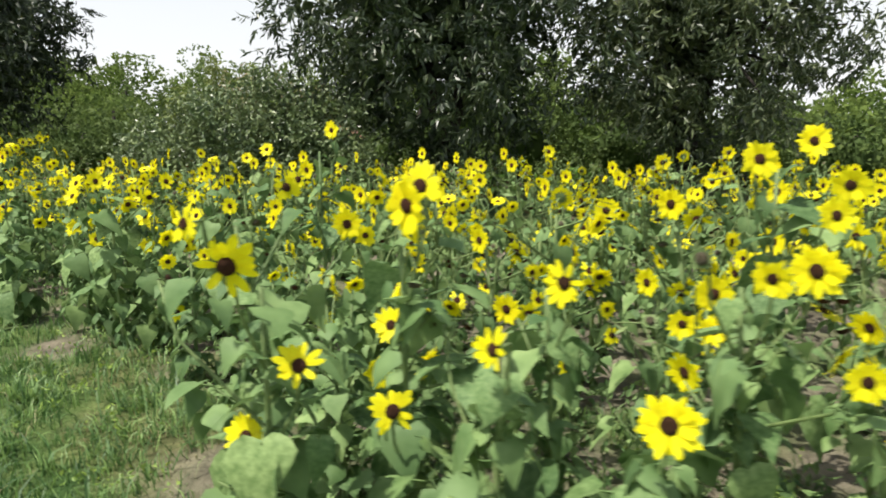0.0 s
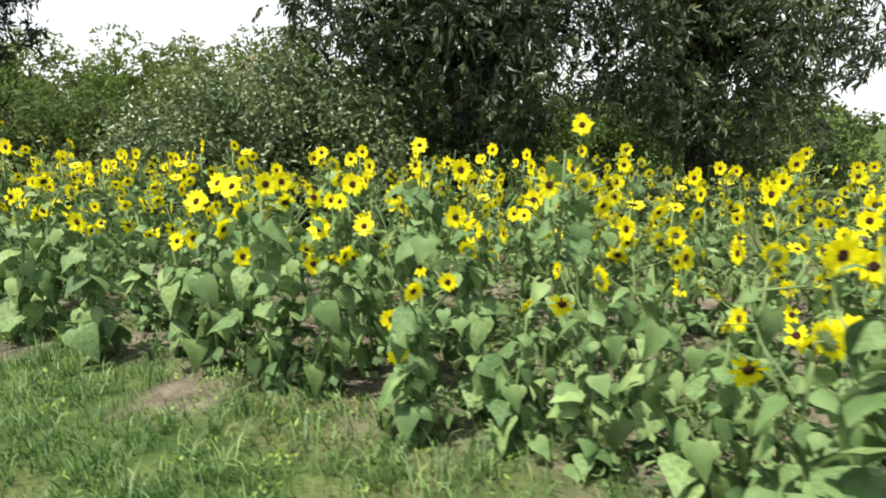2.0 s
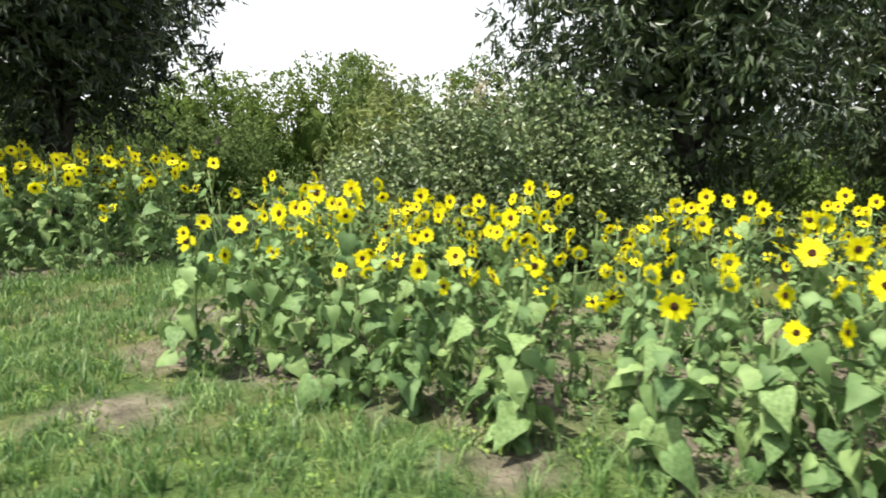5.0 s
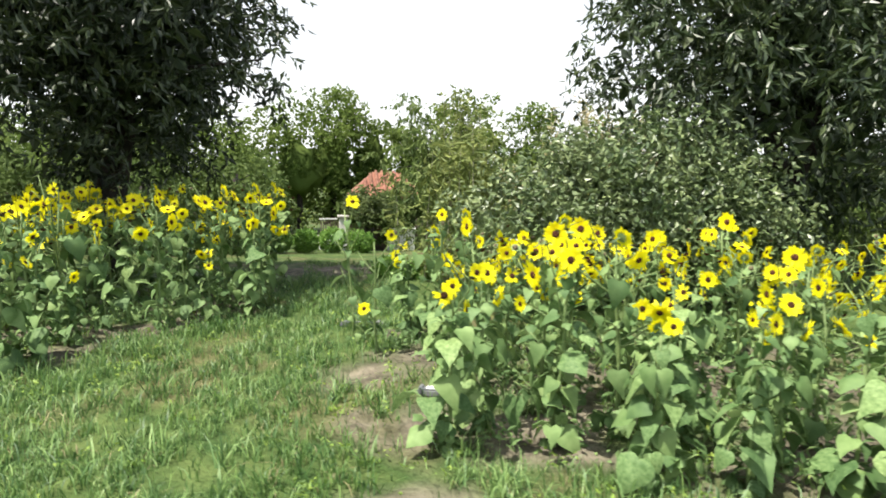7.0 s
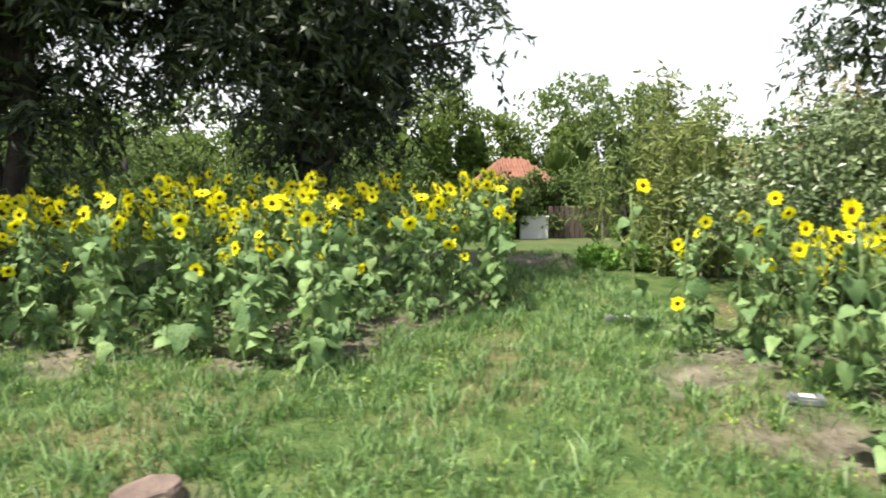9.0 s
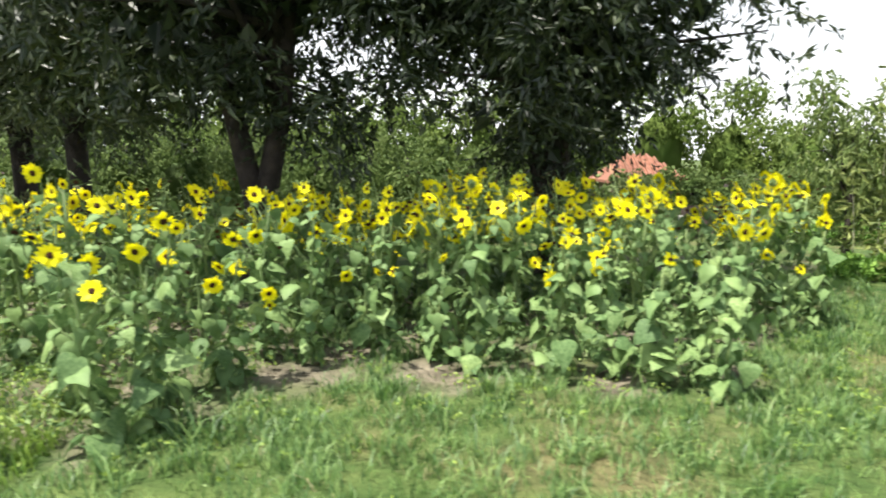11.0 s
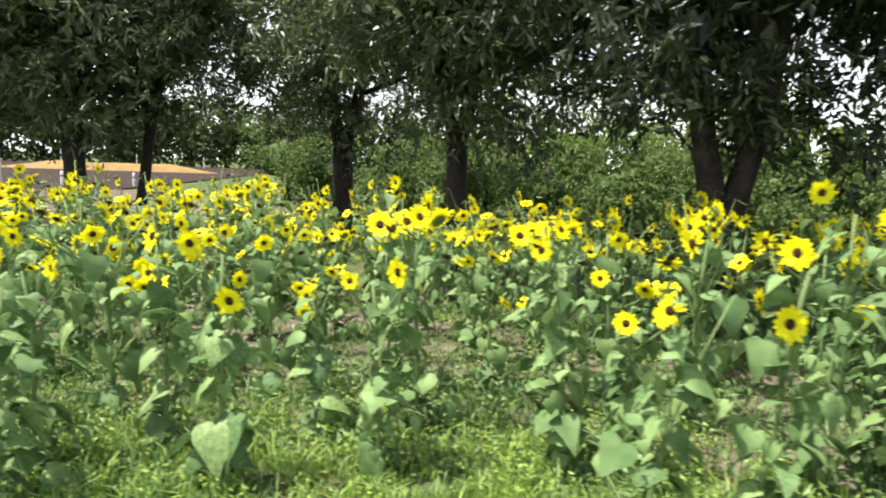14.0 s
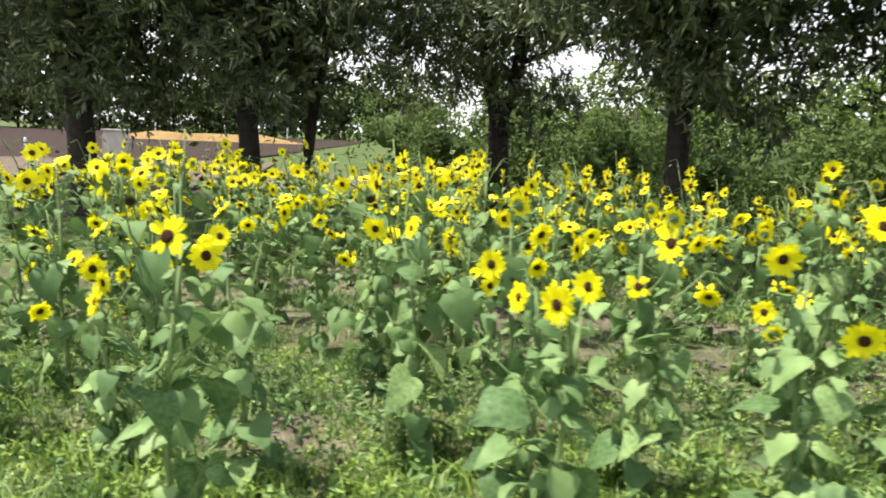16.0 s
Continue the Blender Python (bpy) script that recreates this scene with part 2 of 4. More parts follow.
def bareness(X, Y):
    d = np.maximum(edge_distance(BED_EAST, X, Y), edge_distance(BED_WEST, X, Y))
    b = np.clip((d + 0.16 + 0.22 * waves(X, Y, 3, 0.9)) / 0.3, 0, 1) * np.clip(0.7 + 0.7 * waves(X, Y, 5, 1.1), 0.1, 1)
    b = b * (1 - 0.62 * np.clip((-12 - X) / 2, 0, 1) * np.clip((9.5 - Y) / 1.5, 0, 1))
    for x, y, r in BARE_SPOTS:
        b = np.maximum(b, np.clip(1.35 - np.hypot(X - x, (Y - y) * 1.3) / r + 0.35 * waves(X, Y, 8, 0.5), 0, 1))
    b = np.maximum(b, np.clip((-X - 24.5 + (Y - 10) * 0.25) / 1.5, 0, 1) * np.clip((24 - Y) / 2, 0, 1) * np.clip((Y - 5) / 3, 0, 1))
    return b


def fall(X, Y):
    """The land falls gently behind the beds, most of it towards the house."""
    east = 1 / (1 + np.exp(-(X + 13) / 2.5))
    return -0.085 * np.clip(Y - 12.5, 0, 26) * east * np.clip((Y - 12.5) / 4, 0, 1)


def ground_z(x, y):
    X, Y = np.array([float(x)]), np.array([float(y)])
    return float((fall(X, Y) + 0.018 * waves(X, Y, 11, 1.6))[0])


def build_ground():
    def lines(lo, hi, step, far):
        near = np.arange(lo, hi + 1e-6, step)
        out = np.cumsum(step * 1.35 ** np.arange(1, 40))
        out = out[out < far]
        return np.concatenate([lo - out[::-1], near, hi + out])
    xs, ys = lines(-21, 5, 0.11, 1500), lines(0, 15, 0.11, 1500)
    X, Y = np.meshgrid(xs, ys, indexing="ij")
    b = bareness(X, Y)
    Z = fall(X, Y) + 0.018 * waves(X, Y, 11, 1.6) * (np.hypot(X + 8, Y - 6) < 40)
    Z = Z + b * (0.02 * waves(X, Y, 21, 0.35) + 0.012 * waves(X, Y, 22, 0.16)) * (np.hypot(X + 8, Y - 6) < 20)
    V = np.stack([X.ravel(), Y.ravel(), Z.ravel()], 1)
    n, k = len(xs), len(ys)
    i = (np.arange(n - 1)[:, None] * k + np.arange(k - 1)[None, :]).ravel()
    F = np.stack([i, i + k, i + k + 1, i + 1], 1)
    me = mesh_from("ground", V, F, ground_material(), True)
    at = me.attributes.new("bare", "FLOAT", "POINT")
    at.data.foreach_set("value", b.ravel().astype(np.float32))
    return tagged(new("ground", me), "uneven green turf with bare brown soil in the flower beds", "ground", kind="structure")


build_ground()


# ---------------------------------------------------------------- sunflowers
BROAD = [(-0.13, 0.24), (0.0, 0.42), (0.16, 0.48), (0.36, 0.44), (0.58, 0.31), (0.80, 0.15), (1.0, 0.0)]
SIMPLE = [(-0.13, 0.26), (0.10, 0.47), (0.38, 0.43), (0.70, 0.23), (1.0, 0.0)]


def leaf_mesh(seed, st=BROAD, cols=(-1, -0.55, 0, 0.55, 1)):
    """A drooping heart-shaped leaf on its stalk, 1 long, that grows out along +x."""
    r = random.Random(seed)
    verts, faces = [], []
    droop, fold, twist = r.uniform(0.35, 0.95), r.uniform(-0.12, 0.25), r.uniform(-0.25, 0.25)
    for s, w in st:
        for c in cols:
            back = 0.10 if (s < 0 and abs(c) < 0.3) else 0.0
            x = s + back
            y = c * w * r.uniform(0.92, 1.05)
            z = -droop * max(x, 0) ** 1.7 + fold * abs(c) * w * 2 - 0.25 * (abs(c) * w) ** 2 * 2 + twist * y + 0.045 * r.uniform(-1, 1)
            verts.append((0.42 + x * 0.82, y, z + 0.10))
    for i in range(len(st) - 1):
        n = len(cols)
        for k in range(n - 1):
            a = i * n + k
            faces.append((a, a + 1, a + n + 1, a + n))
    stalk = [(0, 0, 0), (0.2, 0, 0.09), (0.44, 0, 0.10)] if st is BROAD else [(0, 0, 0), (0.44, 0, 0.10)]
    tube(verts, faces, stalk, [0.022, 0.018, 0.012][:len(stalk)], 3)
    return mesh_from("leaf", verts, faces, M_LEAF, True)


def petals_mesh(seed, ragged=0.0):
    """A ring of ray petals with green bracts behind, radius 1, facing +z."""
    r = random.Random(seed)
    verts, faces = [], []
    n = 19
    for layer in (0, 1):
        for k in range(n if layer == 0 else 12):
            if ragged and r.random() < ragged:
                continue
            a = 2 * math.pi * (k + 0.5 * layer + r.uniform(-0.25, 0.25)) / (n if layer == 0 else 12)
            ln, wd, up = r.uniform(0.78, 1.1), r.uniform(0.105, 0.155), r.uniform(-0.10, 0.22) + 0.10 * layer
            s = len(verts)
            for u, w in ((0.26, 0.5), (0.48, 1.0), (0.74, 1.08), (0.91, 0.72)):
                rad, z = u * ln, up * u * u + 0.02 + 0.02 * layer
                for c in (-1, 1):
                    verts.append((rad * math.cos(a) - c * w * wd * math.sin(a), rad * math.sin(a) + c * w * wd * math.cos(a), z - 0.02 * abs(c)))
            verts.append((ln * math.cos(a), ln * math.sin(a), up - r.uniform(0, 0.08)))
            for j in range(3):
                faces.append((s + 2 * j, s + 2 * j + 2, s + 2 * j + 3, s + 2 * j + 1))
            faces.append((s + 6, s + 8, s + 7))
    me = mesh_from("petals", verts, faces, M_PETAL, True)
    return me


def disc_mesh(seed, spent=False):
    verts, faces = [], []
    seg = 10
    prof = [(0.29, -0.10), (0.30, 0.03), (0.25, 0.09), (0.13, 0.13)]
    for rad, z in prof:
        for k in range(seg):
            a = 2 * math.pi * k / seg
            verts.append((rad * math.cos(a), rad * math.sin(a), z))
    for i in range(len(prof) - 1):
        for k in range(seg):
            a, b = i * seg + k, i * seg + (k + 1) % seg
            faces.append((a, b, b + seg, a + seg))
    verts.append((0, 0, 0.12))
    for k in range(seg):
        faces.append((3 * seg + k, 3 * seg + (k + 1) % seg, 4 * seg))
    return mesh_from("disc", verts, faces, M_SPENT if spent else M_DISC, True)


def add_bracts(verts, faces, m, r):
    """Adds the green cup of bracts behind a head to the lists."""
    o, n = len(verts), 12
    verts.append(tuple(m @ Vector((0, 0, -0.22))))
    for k in range(n):
        a0, a1, am = 2 * math.pi * k / n, 2 * math.pi * (k + 1) / n, 2 * math.pi * (k + 0.5) / n
        s, t = len(verts), r.uniform(0.52, 0.7)
        for p in ((0.40 * math.cos(a0), 0.40 * math.sin(a0), -0.09), (0.40 * math.cos(a1), 0.40 * math.sin(a1), -0.09), (t * math.cos(am), t * math.sin(am), r.uniform(-0.14, 0.0))):
            verts.append(tuple(m @ Vector(p)))
        faces += [(o, s + 1, s), (s, s + 1, s + 2)]


LEAVES = [leaf_mesh(i) for i in range(8)]
PLAIN_LEAVES = [leaf_mesh(i, SIMPLE, (-1, 0, 1)) for i in range(8)]
PETALS = [petals_mesh(10 + i) for i in range(4)] + [petals_mesh(20, 0.4), petals_mesh(21, 0.55)]
DISCS = [disc_mesh(1), disc_mesh(2, True)]


def turned(direction, spin):
    q = Vector(direction).to_track_quat("Z", "Y")
    return q.to_matrix().to_4x4() @ Matrix.Rotation(spin, 4, "Z")


def sunflower(name, seed, height, n_leaves, heads, spents, whole, leaf_size=0.126, head_size=0.060, blooms=()):
    """A branching sunflower, its foot at the origin. whole: the larger leaves are parts of their own; else all leaves form one part."""
    r = random.Random(seed)
    root = thing("sunflower", name, "sunflower", "sunflowers in the beds")
    lean = Vector((r.uniform(-0.10, 0.10), r.uniform(-0.10, 0.05), 0)) * height
    pts = [Vector((0, 0, -0.03))]
    for u in (0.2, 0.4, 0.6, 0.8):
        pts.append(lean * u * u + Vector((r.uniform(-0.02, 0.02), r.uniform(-0.02, 0.02), height * 0.93 * u / 0.8)))
    rad = [0.013, 0.011, 0.010, 0.008, 0.006]
    verts, faces = [], []
    tube(verts, faces, pts, rad, 6)

    def on_stem(u):
        f = min(max(u, 0.0), 0.999) * 4
        i = int(f)
        return pts[i].lerp(pts[i + 1], f - i)
    spots = []
    for k in range(heads + spents):
        top = k == 0
        u = 1.0 if top else r.uniform(0.45, 0.98)
        a = r.uniform(0, 2 * math.pi)
        reach = 0.03 if top else r.uniform(0.08, 0.28)
        b = on_stem(u)
        z = height * (1.0 if top else r.uniform(0.58, 0.98))
        if k >= heads:
            z = height * r.uniform(0.78, 1.04)
            reach = r.uniform(0.16, 0.34)
            b = on_stem(r.uniform(0.5, 0.85))
        face = Vector((r.gauss(-0.2, 0.95), -1.0 + abs(r.gauss(0, 0.55)), r.gauss(0.2, 0.38))).normalized()
        if r.random() < 0.4:
            face = Vector((r.uniform(-1, 1), r.uniform(-1, 0.3), r.uniform(-0.4, 0.5))).normalized()
        if k < len(blooms):
            b, face = on_stem(min(0.99, max(0.3, blooms[k].z / height - 0.2))), Vector((r.gauss(-0.2, 0.4), -1, r.gauss(0.12, 0.2))).normalized()
        tip = blooms[k] if k < len(blooms) else Vector((b.x + reach * math.cos(a), b.y + reach * math.sin(a), max(z, b.z + 0.06)))
        hs = head_size * r.uniform(0.75, 1.18)
        neck = tip - face * 0.05 * (1 if k < heads else 0.6)
        mid = b.lerp(neck, 0.55) + Vector((0.3 * (neck.x - b.x), 0.3 * (neck.y - b.y), 0.02))
        if k >= heads and r.random() < 0.85:
            face = Vector((r.uniform(-0.6, 0.6), r.uniform(-0.8, 0.2), -0.8)).normalized()
            neck = tip - face * 0.04
            crest = Vector((b.x * 0.35 + neck.x * 0.65, b.y * 0.35 + neck.y * 0.65, neck.z + 0.03))
            tube(verts, faces, [b, b.lerp(crest, 0.55) + Vector((0, 0, 0.03)), crest, neck], [0.0045, 0.0035, 0.003, 0.003], 4)
        else:
            tube(verts, faces, [b, mid, neck + Vector((0, 0, 0.012)), tip - face * hs * 0.15], [0.0055, 0.0045, 0.004, 0.005], 4)
        m = Matrix.Translation(tip) @ turned(face, r.uniform(0, 6.28)) @ Matrix.Scale(hs, 4)
        add_bracts(verts, faces, m if k < heads else m @ Matrix.Scale(0.8, 4), r)
        spots.append((k, m))
    twigs = []
    for k in range(6):
        a, s = r.uniform(0, 6.28), on_stem(0.12 + 0.12 * k)
        e = s + Vector((math.cos(a), math.sin(a), 0)) * r.uniform(0.10, 0.24) * min(1.0, height) + Vector((0, 0, r.uniform(0.06, 0.2) * height))
        tube(verts, faces, [s, s.lerp(e, 0.55) + Vector((0, 0, -0.015)), e], [0.005, 0.004, 0.003], 4)
        twigs.append((s, e))
    put("stem", mesh_from("stem", verts, faces, M_STEM, True), root)
    lv, lf = [], []
    a = r.uniform(0, 6.28)
    for k in range(n_leaves):
        u = 0.05 + 0.97 * max((k + r.uniform(-0.3, 0.3)) / n_leaves, 0) ** 1.2
        a += 2.4 + r.uniform(-0.5, 0.5)
        size = leaf_size * (1.12 - 0.42 * max(u - 0.5, 0) / 0.5) * r.choice((0.45, 0.55, 0.65, 0.8, 0.95, 1.15)) * (1.12 if k % 3 == 0 else 0.9) * (0.85 if u < 0.12 else 1)
        apart = whole and k % 3 == 0
        me = (LEAVES if apart else PLAIN_LEAVES)[r.randrange(8)]
        foot = on_stem(u)
        if k % 2 and k > 9:
            s, e = twigs[(k // 2) % 6]
            foot = s.lerp(e, r.uniform(0.35, 1.0))
        m = Matrix.Translation(foot) @ Matrix.Rotation(a, 4, "Z") @ Matrix.Rotation(r.uniform(-0.25, 0.85), 4, "Y") @ Matrix.Rotation(r.uniform(-0.55, 0.55), 4, "X") @ Matrix.Scale(size, 4)
        if apart:
            put("leaf", me, root, m)
        else:
            s = len(lv)
            lv += [tuple(m @ v.co) for v in me.vertices]
            lf += [tuple(i + s for i in p.vertices) for p in me.polygons]
    for k, hm in spots[:heads]:
        tip = hm.translation
        for j in range(3):
            size = leaf_size * r.uniform(0.3, 0.62)
            me = PLAIN_LEAVES[r.randrange(8)]
            p = tip + Vector((r.uniform(-0.05, 0.05), r.uniform(0.0, 0.09), -r.uniform(0.06, 0.26)))
            m = Matrix.Translation(p) @ Matrix.Rotation(r.uniform(0, 6.28), 4, "Z") @ Matrix.Rotation(r.uniform(-0.3, 0.7), 4, "Y") @ Matrix.Scale(size, 4)
            s = len(lv)
            lv += [tuple(m @ v.co) for v in me.vertices]
            lf += [tuple(i + s for i in p.vertices) for p in me.polygons]
    if lv:
        put("foliage", mesh_from("foliage", lv, lf, M_LEAF_J, True), root)
    for k, m in spots:
        if k < heads:
            fl = put("flower", PETALS[r.randrange(4) if r.random() < 0.75 else r.randrange(4, 6)], root, m)
            put("disc", DISCS[0], fl, None, "dark maroon seed disc")
        else:
            put("seed_head", DISCS[r.random() < 0.7], root, m @ Matrix.Scale(0.8, 4), "spent brown seed head without petals")
    return root


LABEL_FRONT = "leafy branching sunflower with yellow petals and dark maroon discs"
LABEL_BACK = "tall branching sunflower in full yellow bloom among its neighbours"
LABEL_LOW = "short sunflower with drooping heart-shaped leaves and few blooms"
# kinds of plant: (label, seed, height, leaves, blooms, spent heads, separate leaves)
KINDS = [(LABEL_FRONT, 1, 0.95, 58, 3, 1, True, 0.132), (LABEL_FRONT, 2, 1.00, 58, 3, 2, True, 0.132), (LABEL_FRONT, 3, 0.90, 56, 3, 1, True, 0.132),
         (LABEL_FRONT, 4, 0.95, 58, 3, 1, True, 0.132), (LABEL_LOW, 5, 0.70, 48, 0, 1, True, 0.132), (LABEL_LOW, 6, 0.78, 48, 1, 0, True, 0.132),
         (LABEL_BACK, 7, 1.00, 34, 5, 4, False), (LABEL_BACK, 8, 1.00, 35, 4, 5, False), (LABEL_BACK, 9, 1.00, 34, 5, 4, False),
         (LABEL_BACK, 10, 1.00, 34, 8, 4, False, 0.126, 0.063), (LABEL_BACK, 11, 1.00, 36, 8, 5, False, 0.126, 0.063), (LABEL_BACK, 12, 1.00, 34, 7, 4, False, 0.126, 0.065)]
FIRST = {}


CROWD = []


def plant(kind, x, y, turn, size):
    m = Matrix.Translation((x, y, ground_z(x, y))) @ Matrix.Rotation(turn, 4, "Z") @ Matrix.Scale(size, 4)
    if kind in FIRST and kind > 5 and (y > 6.1 if x > -6 else y > 9.6):
        return CROWD.append((kind, m))
    if kind not in FIRST:
        FIRST[kind] = sunflower(*KINDS[kind])
        FIRST[kind].matrix_basis = m
        return FIRST[kind]
    return copy_thing(FIRST[kind], m @ Matrix.Scale(1 / FIRST[kind].scale[0], 4))


TAKEN = []


def lone_plant(x, y, *tips):
    """A leafy plant with its foot at (x, y) and blooms at the given places."""
    h = max(t[2] for t in tips)
    g = ground_z(x, y)
    n = (14 if -6.3 < x < -5.8 else 68 if y < 2.5 else 52) if h > 0.6 else 26
    ob = sunflower(LABEL_FRONT if h > 0.85 else LABEL_LOW, len(TAKEN) + 300, h, n, len(tips), 1 if h > 0.9 else 0, True, (0.15 if y < 2.5 else 0.138) * min(1.0, h + 0.2), 0.060,
                   blooms=[Vector((a - x, b - y, c - g)) for a, b, c in tips])
    ob.matrix_basis = Matrix.Translation((x, y, g))
    TAKEN.append((x, y))


# single plants that stand out, each with its blooms where they are
lone_plant(-0.73, 3.75, (-0.64, 3.70, 1.45), (-0.82, 3.59, 1.18))
lone_plant(-0.09, 1.65, (-0.06, 1.62, 1.33), (-0.09, 1.55, 1.29), (-0.13, 1.48, 0.78))
lone_plant(-1.31, 4.66, (-1.30, 4.73, 1.30), (-1.33, 4.39, 0.62))
lone_plant(-0.55, 1.85, (-0.61, 1.47, 1.26), (-0.50, 2.02, 1.29), (-0.36, 2.34, 1.12))
lone_plant(-6.06, 8.67, (-6.06, 8.57, 1.25))
lone_plant(-1.42, 3.99, (-1.40, 3.95, 1.24), (-1.49, 4.17, 1.06), (-1.24, 3.66, 1.02), (-1.53, 3.76, 0.50))
lone_plant(-0.43, 1.48, (-0.45, 1.28, 1.20), (-0.33, 1.36, 0.95), (-0.51, 1.50, 0.70))
lone_plant(-5.40, 7.96, (-5.40, 7.86, 1.18))
lone_plant(-2.15, 4.06, (-2.12, 3.87, 1.15), (-2.29, 3.96, 1.13), (-1.90, 3.93, 1.08), (-2.28, 4.10, 0.75))
lone_plant(-1.85, 6.53, (-1.98, 6.45, 1.15), (-1.73, 6.40, 1.10))
lone_plant(-0.95, 6.00, (-0.95, 5.90, 1.10))
lone_plant(-5.06, 6.21, (-5.10, 5.96, 1.07), (-5.02, 6.26, 0.92))
lone_plant(0.10, 1.34, (0.10, 1.24, 1.03))
lone_plant(-5.65, 6.21, (-5.56, 6.06, 1.00), (-5.68, 6.08, 0.93), (-5.70, 6.20, 0.86))
lone_plant(-5.88, 8.15, (-5.77, 8.10, 1.00), (-6.00, 8.00, 0.42))
lone_plant(-3.80, 5.10, (-3.80, 5.00, 0.95))
lone_plant(-0.39, 3.21, (-0.39, 3.11, 0.94))
lone_plant(-4.20, 6.26, (-4.20, 6.16, 0.92))
lone_plant(0.46, 1.30, (0.46, 1.20, 0.88))
lone_plant(0.78, 1.52, (0.70, 1.31, 1.16), (0.86, 1.42, 1.15), (0.84, 1.18, 0.98))
lone_plant(1.25, 2.35, (1.10, 2.22, 1.36), (1.30, 2.25, 1.42), (1.22, 1.95, 1.2), (1.35, 2.1, 1.28))
lone_plant(0.30, 1.72, (0.29, 1.48, 1.11))
lone_plant(-3.28, 4.73, (-3.28, 4.63, 0.85))
lone_plant(-4.31, 5.57, (-4.31, 5.47, 0.83))
lone_plant(-4.73, 5.71, (-4.73, 5.61, 0.80))
lone_plant(-1.43, 3.49, (-1.31, 3.40, 0.78), (-1.47, 3.30, 0.77), (-1.52, 3.47, 0.44))
lone_plant(-2.73, 4.69, (-2.73, 4.59, 0.74))
lone_plant(-12.57, 7.66, (-12.67, 7.65, 1.41), (-12.46, 7.47, 1.32))
lone_plant(-14.85, 8.39, (-14.85, 8.29, 1.35))
lone_plant(-11.34, 8.56, (-11.35, 8.48, 1.30), (-11.05, 8.36, 1.12), (-11.63, 8.53, 0.46))
lone_plant(-11.73, 8.70, (-11.73, 8.60, 1.24))
lone_plant(-12.97, 6.92, (-12.97, 6.82, 1.22), (-12.97, 6.82, 0.98))
lone_plant(-10.15, 8.44, (-10.04, 8.28, 1.18), (-10.27, 8.40, 1.09))
lone_plant(-7.84, 10.15, (-7.84, 10.05, 1.16))
lone_plant(-16.96, 6.03, (-16.88, 5.98, 1.13), (-17.04, 5.88, 0.95))
lone_plant(-9.23, 8.92, (-9.23, 8.82, 1.13))
lone_plant(-8.25, 9.95, (-8.25, 9.85, 1.12))
lone_plant(-15.13, 6.88, (-15.25, 6.81, 1.10), (-15.02, 6.74, 0.89))
lone_plant(-13.72, 7.50, (-13.86, 7.47, 1.09), (-13.59, 7.34, 1.00))
lone_plant(-15.63, 7.14, (-15.58, 7.00, 1.09), (-15.68, 7.09, 0.90))
lone_plant(-10.83, 8.70, (-10.83, 8.60, 1.08))
lone_plant(-8.60, 7.97, (-8.60, 7.87, 1.08))
lone_plant(-16.54, 7.00, (-16.54, 6.90, 1.07))
lone_plant(-12.19, 7.21, (-12.30, 7.15, 1.03), (-12.07, 7.08, 0.87))
lone_plant(-17.16, 6.64, (-17.16, 6.54, 1.03))
lone_plant(-11.98, 7.44, (-11.98, 7.34, 1.02))
lone_plant(-15.99, 6.72, (-16.16, 6.72, 1.00), (-15.82, 6.68, 0.97), (-16.00, 6.47, 0.96))
lone_plant(-8.35, 9.36, (-8.35, 9.26, 1.00))
lone_plant(-13.35, 6.92, (-13.35, 6.82, 0.99))
lone_plant(-14.57, 7.28, (-14.45, 7.15, 0.99), (-14.70, 7.21, 0.92))
lone_plant(-15.86, 6.42, (-15.86, 6.32, 0.99))
lone_plant(-7.05, 9.73, (-7.05, 9.63, 0.96))
lone_plant(-9.58, 8.42, (-9.58, 8.32, 0.95))
lone_plant(-17.03, 7.69, (-17.03, 7.59, 0.94))
lone_plant(-8.96, 8.17, (-8.96, 8.07, 0.88))
lone_plant(-13.38, 7.62, (-13.29, 7.56, 0.81), (-13.46, 7.48, 0.78))
lone_plant(-9.60, 8.80, (-9.60, 8.70, 0.62))
lone_plant(-7.40, 9.45, (-7.40, 9.35, 0.60))


